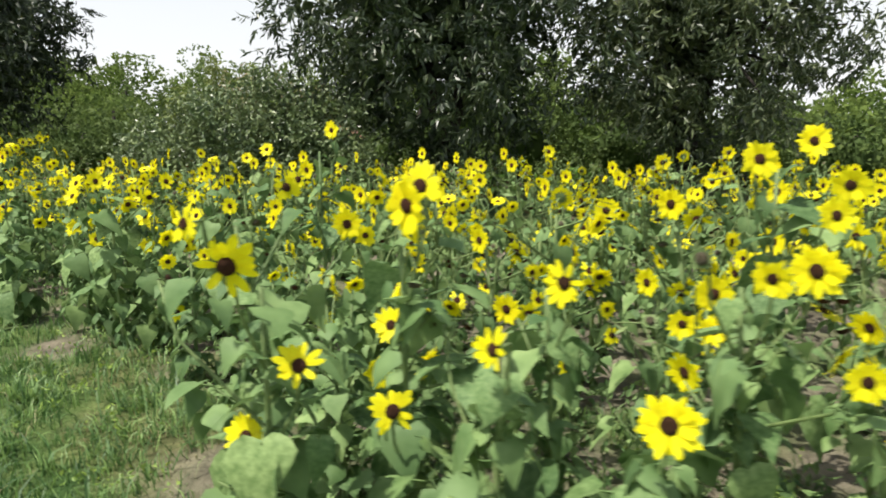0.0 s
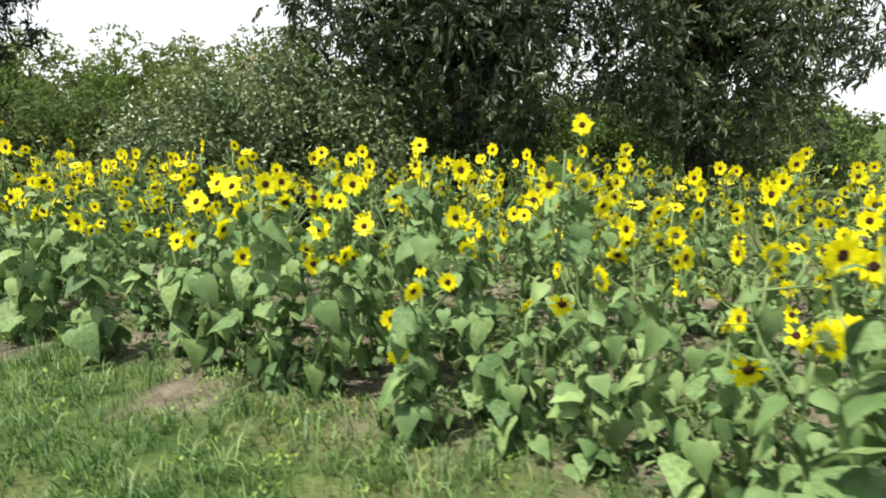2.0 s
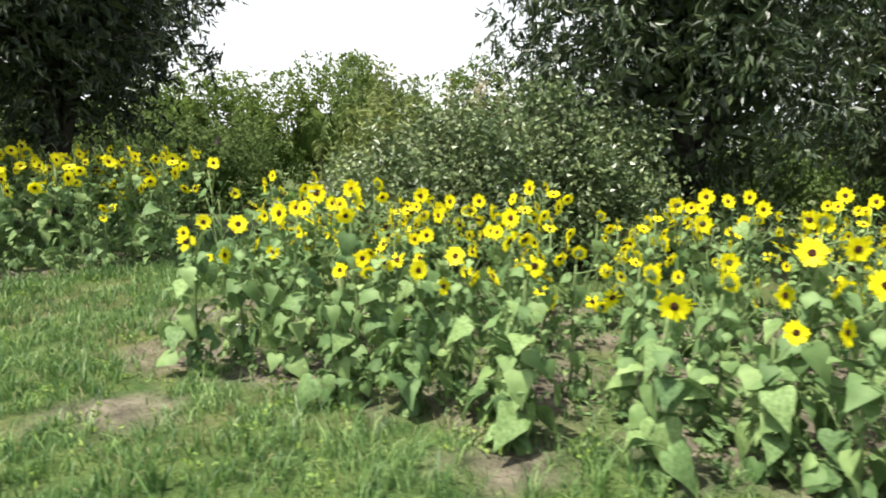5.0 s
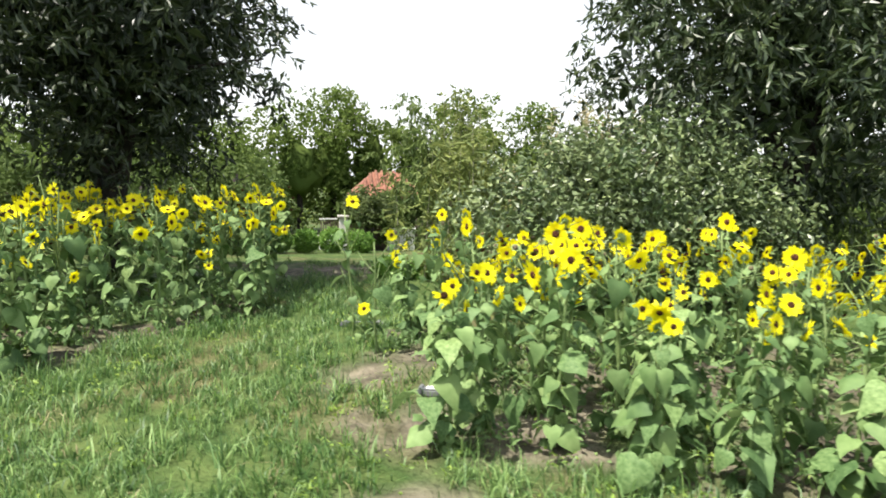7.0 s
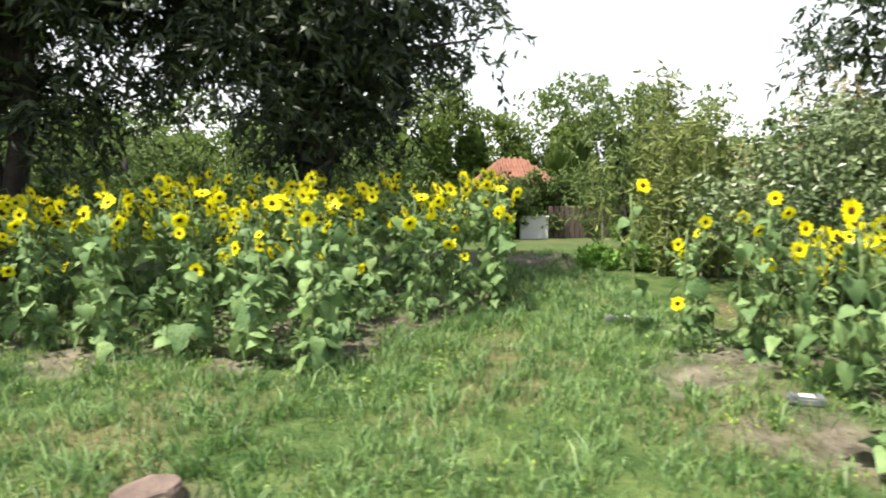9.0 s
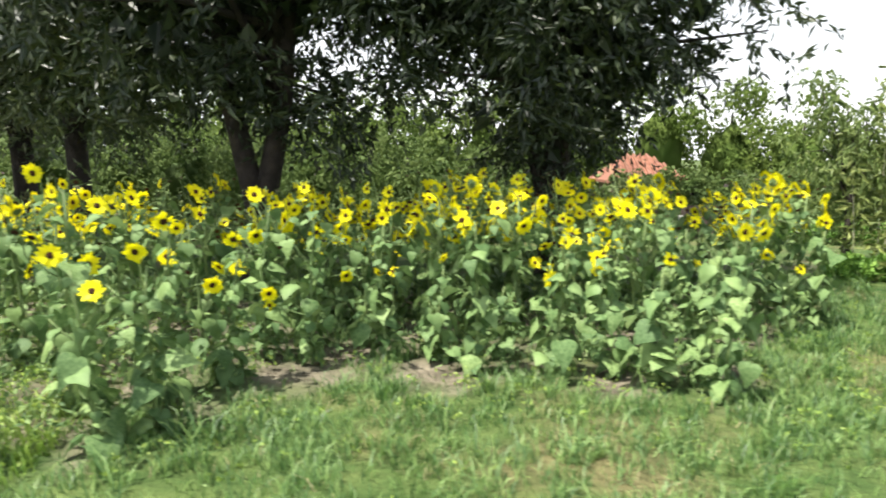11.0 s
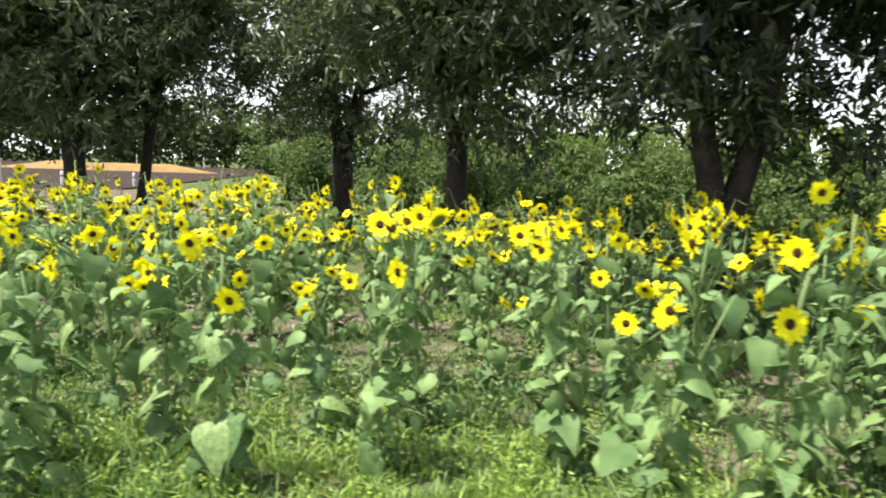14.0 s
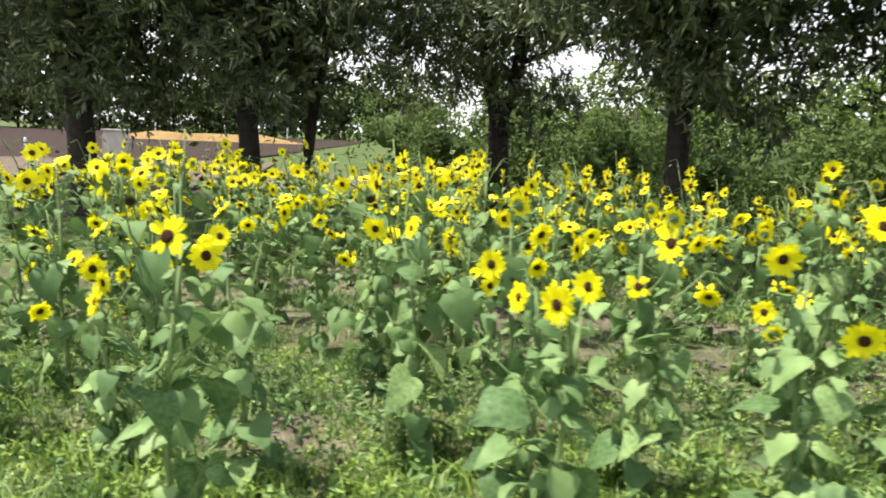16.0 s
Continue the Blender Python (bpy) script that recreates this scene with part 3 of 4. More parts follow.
def plant_bed(poly, seed, spacing, limit, tall):
    """Plants a bed unevenly: low leafy plants along its rim, taller ones full of bloom within."""
    r = random.Random(seed)
    x0, x1 = min(p[0] for p in poly), max(p[0] for p in poly)
    y0, y1 = min(p[1] for p in poly), max(p[1] for p in poly)
    placed = list(TAKEN)
    start = len(placed)
    for _ in range(9000):
        x, y = r.uniform(x0, x1), r.uniform(y0, y1)
        d = float(edge_distance(poly, np.array([x]), np.array([y]))[0])
        if d < 0.06:
            continue
        if -0.38 < (x + 17.5) * 0.62 + (y - 7.4) * 0.79 < 0.3 and -19.9 < x < -16.4:      # a weedy gap across the bed's far end
            continue
        gap = spacing * (0.84 if d < 0.6 and x > -6 else 0.98 if d < 0.6 else 1.0) * (1.08 if x < -12.5 and d < 1.2 else 0.74 if -12 < x < -6 else 0.8 if -3 < x < 1.5 and y < 5.2 else 0.8 if -6 < x < -3.6 and y < 9 else 1.0)
        if any((x - a) ** 2 + (y - b) ** 2 < gap * gap for a, b in placed):
            continue
        placed.append((x, y))
        turn = r.gauss(0, 0.35)
        if d < 0.48 and y < 10 and (x > -5.6 or y < 9.3) and (x < 1 or y < 4) and x > -19 and not (x > -5.5 and y > 7):
            kind = r.choice((0, 1, 2, 3, 3, 4, 5))
            size = r.uniform(0.86, 1.10) * (0.95 + 0.15 * d)
        else:
            kind = r.choice((6, 7, 8, 7, 9) if x > -6 else (6, 9, 9, 10, 10, 11, 11))
            size = r.uniform(0.84, 1.16) * tall * (1.05 if -12 < x < -6 else 1.0)
        plant(kind, x, y, turn, size)
        if len(placed) - start >= limit:
            break


plant_bed(BED_EAST, 31, 0.45, 225, 1.0)
plant_bed(BED_WEST, 32, 0.48, 240, 1.10)


def crowd():
    """The back rows, where single plants melt together, as one mesh."""
    mats, coords, loops, sizes, slots = [], [], [], [], []
    base = 0
    for kind, m in CROWD:
        first = FIRST[kind]
        pieces = [(o, o.matrix_basis) for o in first.children]
        pieces += [(k, o.matrix_basis @ k.matrix_basis) for o in first.children for k in o.children]
        for o, pm in pieces:
            me, w = o.data, np.array(m @ pm)
            n = len(me.vertices)
            co = np.empty(n * 3)
            me.vertices.foreach_get("co", co)
            coords.append(co.reshape(-1, 3) @ w[:3, :3].T + w[:3, 3])
            ix = np.empty(len(me.loops), int)
            me.loops.foreach_get("vertex_index", ix)
            loops.append(ix + base)
            tot = np.empty(len(me.polygons), int)
            me.polygons.foreach_get("loop_total", tot)
            sizes.append(tot)
            mat = M_LEAF_J if me.materials[0] == M_LEAF else me.materials[0]
            if mat not in mats:
                mats.append(mat)
            slots.append(np.full(len(tot), mats.index(mat)))
            base += n
    coords, loops, sizes, slots = (np.concatenate(a) for a in (coords, loops, sizes, slots))
    me = bpy.data.meshes.new("sunflowers")
    me.vertices.add(len(coords))
    me.vertices.foreach_set("co", coords.ravel())
    me.loops.add(len(loops))
    me.loops.foreach_set("vertex_index", loops)
    me.polygons.add(len(sizes))
    me.polygons.foreach_set("loop_start", np.concatenate([[0], np.cumsum(sizes)[:-1]]))
    for mat in mats:
        me.materials.append(mat)
    me.polygons.foreach_set("material_index", slots)
    me.polygons.foreach_set("use_smooth", np.ones(len(sizes), bool))
    me.update(calc_edges=True)
    me.validate()
    tagged(new("sunflowers", me), "crowded back rows of yellow blooming sunflowers below the trees", "sunflowers", kind="stuff")


crowd()


# ---------------------------------------------------------------- trees and shrubs
def leaf_cloud(centres, radii, per, length, width, droop, rng, flat=1.0):
    """Folded leaves scattered about cluster centres; droop 1 hangs them straight down. Returns vertices and faces."""
    n = len(centres) * per
    c = np.repeat(np.asarray(centres, float), per, 0)
    rr = np.repeat(np.asarray(radii, float), per, 0)[:, None]
    p = c + np.clip(rng.normal(size=(n, 3)), -1.7, 1.7) * rr * 0.55 * np.array([1, 1, flat])
    d = rng.normal(size=(n, 3))
    d[:, 2] = d[:, 2] * (1 - 0.6 * droop) - 1.5 * droop
    d /= np.linalg.norm(d, axis=1)[:, None]
    s = np.cross(d, rng.normal(size=(n, 3)))
    s /= np.linalg.norm(s, axis=1)[:, None]
    nn = np.cross(d, s)
    L = length * rng.uniform(0.6, 1.25, (n, 1))
    W = width * rng.uniform(0.7, 1.2, (n, 1))
    v = np.stack([p, p + d * L * 0.42 + s * W * 0.5 + nn * W * 0.2, p + d * L - nn * L * 0.08, p + d * L * 0.42 - s * W * 0.5 + nn * W * 0.2], 1).reshape(-1, 3)
    return v, np.arange(n * 4).reshape(-1, 4)


def spray_cloud(centres, radii, twigs, per, length, width, droop, rng):
    """Drooping twigs about cluster centres, with narrow leaves along both sides of each. Returns vertices and faces."""
    nt = len(centres) * twigs
    rr = np.repeat(np.asarray(radii, float), twigs)[:, None]
    p = np.repeat(np.asarray(centres, float), twigs, 0) + np.clip(rng.normal(size=(nt, 3)), -1.7, 1.7) * rr * 0.5
    d = rng.normal(size=(nt, 3))
    d[:, 2] = d[:, 2] * 0.5 - 0.8 * droop
    d /= np.linalg.norm(d, axis=1)[:, None]
    side = np.cross(d, rng.normal(size=(nt, 3)))
    side /= np.linalg.norm(side, axis=1)[:, None]
    n = nt * per
    s = (np.tile(np.arange(per), nt) + rng.uniform(0, 1, n))[:, None] / per
    run = np.repeat(rr * rng.uniform(0.5, 1.2, (nt, 1)), per, 0) * s
    q = np.repeat(p, per, 0) + np.repeat(d, per, 0) * run
    q[:, 2] -= 0.35 * run[:, 0] ** 2
    sign = np.where(np.arange(n) % 2, 1.0, -1.0)[:, None]
    a = np.repeat(d, per, 0) * 0.6 + np.repeat(side, per, 0) * sign * 0.7 + rng.normal(size=(n, 3)) * 0.35
    a[:, 2] -= 0.7 * droop
    a /= np.linalg.norm(a, axis=1)[:, None]
    w = np.cross(a, np.repeat(d, per, 0) + rng.normal(size=(n, 3)) * 0.6)
    w /= np.linalg.norm(w, axis=1)[:, None]
    nn = np.cross(a, w)
    L = length * rng.uniform(0.6, 1.25, (n, 1))
    W = width * rng.uniform(0.7, 1.2, (n, 1))
    v = np.stack([q, q + a * L * 0.42 + w * W * 0.5 + nn * W * 0.2, q + a * L - nn * L * 0.1, q + a * L * 0.42 - w * W * 0.5 + nn * W * 0.2], 1).reshape(-1, 3)
    return v, np.arange(n * 4).reshape(-1, 4)


def crown_points(rng, n, cx, cy, z0, z1, rx, ry, shell=0.55):
    """Cluster centres in a lumpy crown, most of them towards its outside."""
    d = rng.normal(size=(n, 3))
    d /= np.linalg.norm(d, axis=1)[:, None]
    lump = 1 + 0.16 * np.sin(d[:, 0] * 5 + 1.3) * np.cos(d[:, 1] * 6) + 0.12 * np.sin(d[:, 2] * 7 + d[:, 0] * 4)
    r = (shell + (1 - shell) * rng.uniform(0, 1, n) ** 0.6) * lump
    r = np.where(rng.uniform(size=n) < 0.28, rng.uniform(0.1, 0.6, n), r)
    return np.stack([cx + d[:, 0] * r * rx, cy + d[:, 1] * r * ry, (z0 + z1) / 2 + d[:, 2] * r * (z1 - z0) / 2], 1)


def tree(label, x, y, seed, trunk_r, z0, z1, rx, ry, clusters, twigs=13, leaf=(0.15, 0.049), mat=None, fork=1.2, off=(0, 0), lean=(0, 0), droop=0.6, cl=0.42, forks=2, gaps=(), inner=26):
    rng = np.random.RandomState(seed)
    r = random.Random(seed)
    g = ground_z(x, y)
    root = thing("tree", label, "tree", "trees behind the beds", m=Matrix.Translation((x, y, g)))
    top = (z0 + z1) / 2
    pts = crown_points(rng, clusters, off[0], off[1], z0, z1, rx, ry)
    pts = pts[pts[:, 2] > z0 - 0.5]
    for gx, gz, gr in gaps:        # thin places in the crown where the sky shows
        pts = pts[np.hypot(pts[:, 0] - gx, (pts[:, 2] - gz) * 1.5) > gr]
    v, f = spray_cloud(pts, rng.uniform(0.7, 1.3, len(pts)) * cl, twigs, 9, leaf[0], leaf[1], droop, rng)
    core = crown_points(rng, 90, off[0], off[1], z0 + 0.2, z1, rx * 0.7, ry * 0.6, 0.3)      # dense shaded leaves inside the crown
    for gx, gz, gr in gaps:
        core = core[np.hypot(core[:, 0] - gx, (core[:, 2] - gz) * 1.5) > gr + 0.25]
    cv, cf = leaf_cloud(core, np.full(len(core), 0.5), inner, 0.26, 0.15, droop, rng)
    put("crown", mesh_from("crown", np.concatenate([v, cv]), np.concatenate([f, cf + len(v)]), mat or M_TREE), root)
    verts, faces = [], []
    end = Vector((lean[0], lean[1], fork))
    tube(verts, faces, [(0, 0, -0.15), (0.02, 0, 0.12), end * 0.5 + Vector((0.03, 0, 0)), end], [trunk_r * 1.7, trunk_r * 1.15, trunk_r, trunk_r * 0.95], 10)
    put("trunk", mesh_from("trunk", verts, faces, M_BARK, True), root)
    for k in range(forks):
        a = 2 * math.pi * k / forks + r.uniform(-0.4, 0.4)
        hub = end + Vector((math.cos(a) * rx * 0.16, math.sin(a) * ry * 0.14, (top - fork) * 0.75))
        lv, lf = [], []
        tube(lv, lf, [end - Vector((0, 0, 0.15)), end.lerp(hub, 0.5) + Vector((math.cos(a) * 0.08, 0, 0)), hub, hub + Vector((0, 0, (z1 - hub.z) * 0.5))],
             [trunk_r * 0.75, trunk_r * 0.6, trunk_r * 0.45, trunk_r * 0.15], 8)
        for j in range(6):
            p = Vector(pts[r.randrange(len(pts))])
            s = end.lerp(hub, r.uniform(0.5, 1.0))
            tube(lv, lf, [s, s.lerp(p, 0.5) + Vector((0, 0, 0.15)), p], [trunk_r * 0.3, trunk_r * 0.18, trunk_r * 0.06], 5)
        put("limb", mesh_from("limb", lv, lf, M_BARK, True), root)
    return root


DARK = "broad dark-leaved tree with low drooping branches behind the sunflowers"
tree(DARK, 0.05, 10.8, 41, 0.20, 0.7, 6.2, 2.7, 2.35, 295, off=(-0.12, 0), fork=1.3)
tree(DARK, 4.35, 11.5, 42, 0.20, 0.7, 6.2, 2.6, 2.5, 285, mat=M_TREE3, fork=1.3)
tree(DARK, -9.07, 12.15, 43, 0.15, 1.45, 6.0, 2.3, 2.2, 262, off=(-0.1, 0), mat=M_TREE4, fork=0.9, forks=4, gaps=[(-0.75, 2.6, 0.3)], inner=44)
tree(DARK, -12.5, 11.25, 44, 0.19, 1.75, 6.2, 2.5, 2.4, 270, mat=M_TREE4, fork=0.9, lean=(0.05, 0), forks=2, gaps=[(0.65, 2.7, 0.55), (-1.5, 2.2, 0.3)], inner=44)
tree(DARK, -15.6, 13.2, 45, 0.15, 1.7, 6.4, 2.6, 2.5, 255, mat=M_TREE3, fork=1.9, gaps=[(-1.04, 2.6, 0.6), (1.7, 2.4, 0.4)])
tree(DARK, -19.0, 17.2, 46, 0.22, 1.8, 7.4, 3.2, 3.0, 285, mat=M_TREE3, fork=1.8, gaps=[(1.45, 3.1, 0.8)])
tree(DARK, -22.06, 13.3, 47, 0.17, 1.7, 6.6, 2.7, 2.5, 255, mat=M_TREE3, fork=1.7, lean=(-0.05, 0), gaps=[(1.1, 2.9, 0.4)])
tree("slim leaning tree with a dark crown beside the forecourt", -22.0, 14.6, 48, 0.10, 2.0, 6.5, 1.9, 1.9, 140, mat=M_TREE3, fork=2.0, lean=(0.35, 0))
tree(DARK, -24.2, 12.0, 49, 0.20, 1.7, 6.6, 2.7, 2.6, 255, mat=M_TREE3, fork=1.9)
tree(DARK, -28.5, 13.5, 50, 0.20, 1.9, 7.0, 3.0, 2.8, 225, fork=1.9)
tree("slender young tree with thin olive foliage", -4.4, 13.5, 51, 0.05, 0.3, 3.0, 0.85, 0.8, 62, 6, (0.12, 0.045), M_SLENDER, fork=1.0, droop=1.0, cl=0.32, inner=0)


def shrub(name, label, category, x, y, seed, lobes, per, leaf, mat, droop=0.2, sticks=8, spread=0.26):
    """A shrub of several lobes (dx, dy, z, radius, clusters) on thin stems."""
    rng = np.random.RandomState(seed)
    root = thing(name, label, category, m=Matrix.Translation((x, y, ground_z(x, y))))
    pts = np.concatenate([crown_points(rng, n, dx, dy, z - rad * 0.9, z + rad * 0.9, rad * 1.15, rad) for dx, dy, z, rad, n in lobes])
    pts = pts[pts[:, 2] > 0.05]
    v, f = leaf_cloud(pts, rng.uniform(0.7, 1.3, len(pts)) * spread, per, leaf[0], leaf[1], droop, rng)
    put("foliage", mesh_from("foliage", v, f, mat), root)
    for k in range(sticks):
        p = pts[rng.randint(len(pts))]
        verts, faces = [], []
        b = Vector((p[0] * 0.55, p[1] * 0.55, -0.05))
        tube(verts, faces, [b, Vector((p[0] * 0.8, p[1] * 0.8, p[2] * 0.55)), Vector(p)], [0.03, 0.02, 0.006], 5)
        put("branch", mesh_from("branch", verts, faces, M_BARK, True), root)
    return root


shrub("shrub", "large rounded shrub with pale glinting leaves behind the bed", "shrub", -2.9, 9.7, 61,
      [(-0.9, 0, 1.05, 0.85, 90), (0.1, -0.1, 1.25, 0.95, 110), (0.95, 0, 1.1, 0.85, 90), (1.45, -0.1, 0.7, 0.6, 45), (-0.4, 0.5, 0.7, 0.8, 60), (0.6, 0.4, 0.7, 0.8, 60)],
      84, (0.085, 0.052), M_BUSH)


def tall_weeds(label, x, y, seed, n, lo, hi, spread_x, spread_y, leaf, mat):
    """A stand of upright leafy stalks."""
    rng = np.random.RandomState(seed)
    root = thing("tall_weeds", label, "weeds", m=Matrix.Translation((x, y, ground_z(x, y))))
    sv, sf, cen = [], [], []
    for k in range(n):
        bx, by = rng.normal() * spread_x * 0.5, rng.normal() * spread_y * 0.5
        h = rng.uniform(lo, hi) * (1 - 0.25 * min(abs(bx) / spread_x, 1))
        lx, ly = rng.normal() * 0.12, rng.normal() * 0.1
        tube(sv, sf, [(bx, by, -0.05), (bx + lx * 0.4, by + ly * 0.4, h * 0.5), (bx + lx, by + ly, h)], [0.010, 0.008, 0.004], 4)
        for u in np.linspace(0.12, 1.0, int(h * 7)):
            cen.append((bx + lx * u, by + ly * u, h * u))
    put("stalks", mesh_from("stalks", sv, sf, M_DRYSTEM), root)
    v, f = leaf_cloud(np.array(cen), np.full(len(cen), 0.14), 13, leaf[0], leaf[1], 0.25, rng)
    put("foliage", mesh_from("foliage", v, f, mat), root)
    return root


tall_weeds("stand of tall olive weeds with narrow leaves beside the shrub", -4.3, 11.6, 71, 26, 1.4, 2.3, 0.75, 0.8, (0.17, 0.045), M_REED)
tall_weeds("few very tall weeds with leafy seed tops", -4.25, 12.6, 72, 7, 2.4, 3.1, 0.5, 0.4, (0.12, 0.045), M_REED)
tall_weeds("dry brownish weeds rising above the shrub", -2.9, 10.6, 73, 30, 1.7, 2.5, 1.5, 0.5, (0.10, 0.022), M_DRY)


def far_tree(label, x, y, seed, z1, rx, clusters, name="far_tree", mat=None, leaf=(0.25, 0.17), z0=-0.2, per=44, cl=0.1):
    rng = np.random.RandomState(seed)
    root = thing(name, label, "tree" if name == "far_tree" else "bush", "trees in the distance" if name == "far_tree" else "bushes under the trees",
                 m=Matrix.Translation((x, y, ground_z(x, y))))
    lobes = crown_points(rng, clusters, 0, 0, z0, z1, rx * 0.78, rx * 0.7, 0.8)      # rounded clumps with shade between them
    d = rng.normal(size=(len(lobes) * per, 3))
    d /= np.linalg.norm(d, axis=1)[:, None]
    size = np.repeat(rng.uniform(0.22, 0.4, len(lobes)) * rx, per)[:, None]
    pts = np.repeat(lobes, per, 0) + d * size * rng.uniform(0.75, 1.05, (len(d), 1)) * np.array([1, 1, 0.75])
    v, f = leaf_cloud(pts, np.full(len(pts), cl), 3, leaf[0], leaf[1], 0.15, rng)
    bm = bmesh.new()        # the dense inside of the crown
    bmesh.ops.create_icosphere(bm, subdivisions=3, radius=1)
    bm.verts.ensure_lookup_table()
    cv = np.array([tuple(q.co * (0.40 + 0.16 * noise.noise(q.co * 2.6 + Vector((seed, 0, 0))) + 0.12 * noise.noise(q.co * 7))) for q in bm.verts])
    cf = [tuple(q.index for q in p.verts) for p in bm.faces]
    bm.free()
    cv = cv * np.array([rx, rx * 0.9, (z1 - z0) / 2]) + np.array([0, 0, (z0 + z1) / 2])
    o = len(v)
    put("crown", mesh_from("crown", np.concatenate([v, cv]), [tuple(p) for p in f.tolist()] + [tuple(i + o for i in p) for p in cf], mat or M_FAR, True), root)
    verts, faces = [], []
    tube(verts, faces, [(0, 0, -0.3), (0, 0, z1 * 0.4), (0.1, 0, z1 * 0.8)], [0.2, 0.16, 0.05], 7)
    put("trunk", mesh_from("trunk", verts, faces, M_BARK, True), root)
    return root


FAR = "sunlit rounded green tree far behind the beds"
for i, (x, y, z, rx) in enumerate(((-15.0, 40, 6.0, 3.6), (-11.0, 41, 6.3, 3.4), (-7.6, 42, 7.6, 3.2), (-5.6, 43, 8.2, 2.6), (-3.2, 44, 8.3, 2.4), (-0.5, 43, 7.2, 2.6),
                                   (2.3, 42, 8.7, 3.2), (6.0, 41, 7.8, 3.0), (8.5, 38, 7.0, 3.0), (12.0, 38, 5.2, 3.2), (16.5, 36, 4.8, 3.4), (21, 33, 4.6, 3.4),
                                   (-19.5, 40, 4.9, 3.6), (-24.5, 42, 5.0, 3.8), (11.5, 20, 2.5, 2.0), (14.5, 22, 2.7, 2.3))):
    far_tree(FAR, x, y, 80 + i, z, rx, 46)
M_UNDER = material("undergrowth_leaves", (0.072, 0.118, 0.03), (0.142, 0.195, 0.06), 0.9, 0.75, 0.2, True, through_light=0.35, spec=0.2)
UNDER = "bright green bush growing under the trees"
for i, (x, y, z, rx) in enumerate(((1.3, 33.0, 2.3, 1.6), (-8.6, 23, 2.8, 1.4), (-8.5, 19.5, 2.5, 1.3), (-10.4, 18.5, 2.0, 1.4), (-11.4, 20, 2.4, 1.5), (-13.2, 18.0, 1.9, 1.3), (-15.0, 20.5, 2.3, 1.6), (-17.2, 21.5, 2.3, 1.6),
                                   (-19.6, 22.5, 2.4, 1.7), (-22.5, 23.5, 2.3, 1.6), (3.6, 31, 2.6, 1.8), (-12.8, 25, 3.2, 2.2), (-17.0, 26.5, 3.4, 2.3), (-21.5, 28, 3.4, 2.4),
                                   (-25.5, 27.0, 3.2, 2.0), (-5.2, 23.0, 1.8, 0.75), (-4.1, 22.95, 2.0, 0.85), (-3.0, 23.1, 2.0, 0.9), (-2.0, 23.2, 2.1, 1.0), (-0.6, 14.6, 2.4, 1.5), (1.8, 15, 2.6, 1.6), (4.4, 15.5, 2.4, 1.7), (7.2, 15.5, 2.2, 1.6), (9.6, 15, 1.8, 1.4))):
    far_tree(UNDER, x, y, 110 + i, z, rx, 40, "bush", M_UNDER, (0.14, 0.09), -0.3, 31, 0.08)
far_tree("low spreading dark tree in front of the small house", -4.95, 21.9, 135, 1.75, 0.8, 30, "far_tree", M_TREE2, (0.11, 0.06), 0.85, 55, 0.07)
for i in range(16):
    a = radians(-62 + i * 2.6)
    far_tree("dark tree at the far edge of the road", -12 + 112 * math.sin(a), 4 + 112 * math.cos(a), 140 + i, 9.5 + (i * 7 % 4), 5.5, 40, "far_tree", M_TREE2, (0.8, 0.55), -0.5, 16, 0.3)


# ---------------------------------------------------------------- house, wall, hedges, road
def house(x, y):
    """A small square garden house under a hipped tile roof."""
    g = ground_z(x, y)
    root = thing("house", "small garden house with an orange clay-tile hip roof", "house", m=Matrix.Translation((x, y, g)))
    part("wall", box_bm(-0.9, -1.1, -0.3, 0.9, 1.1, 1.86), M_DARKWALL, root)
    bm = bmesh.new()
    e = [bm.verts.new(p) for p in ((-1.2, -1.4, 1.84), (1.2, -1.4, 1.84), (1.2, 1.4, 1.84), (-1.2, 1.4, 1.84))]
    u = [bm.verts.new(p) for p in ((-1.2, -1.4, 1.76), (1.2, -1.4, 1.76), (1.2, 1.4, 1.76), (-1.2, 1.4, 1.76))]
    r0, r1 = bm.verts.new((-0.4, 0, 2.6)), bm.verts.new((0.4, 0, 2.6))
    for f in ((e[0], e[1], r1, r0), (e[1], e[2], r1), (e[2], e[3], r0, r1), (e[3], e[0], r0), tuple(reversed(u))):
        bm.faces.new(f)
    for k in range(4):
        bm.faces.new((u[k], u[(k + 1) % 4], e[(k + 1) % 4], e[k]))
    roof = part("roof", bm, M_ROOF, root, "faded orange clay tile roof")
    for k in range(12):
        xx = -1.1 + k * 0.2
        lo, hi = -1.42, -0.03 - 1.38 * max(0, (abs(xx) - 0.4) / 0.8)
        if hi - lo < 0.12:
            continue
        for j in range(5):        # courses of round tiles
            y0, y1 = lo + (hi - lo) * j / 5, lo + (hi - lo) * (j + 1) / 5 + 0.03
            verts, faces = [], []
            tube(verts, faces, [(xx, y0, 1.86 + (y0 + 1.42) * 0.543), (xx, y1, 1.86 + (y1 + 1.42) * 0.543)], [0.06, 0.048], 6)
            put("tile", mesh_from("tile", verts, faces, M_ROOF, True), roof)
    for xx in (-0.55, 0.55):
        win = part("window", box_bm(xx - 0.2, -1.15, 0.8, xx + 0.2, -1.1, 1.5, 0.01), M_RUBBER, root, "dark window")
        part("frame", box_bm(xx - 0.25, -1.17, 0.74, xx + 0.25, -1.11, 0.8, 0.01), M_WHITE, win)
    part("door", box_bm(-0.28, -1.15, 0.0, 0.28, -1.1, 1.7, 0.01), M_BROWN, root, "brown door")


house(-4.22, 24.6)


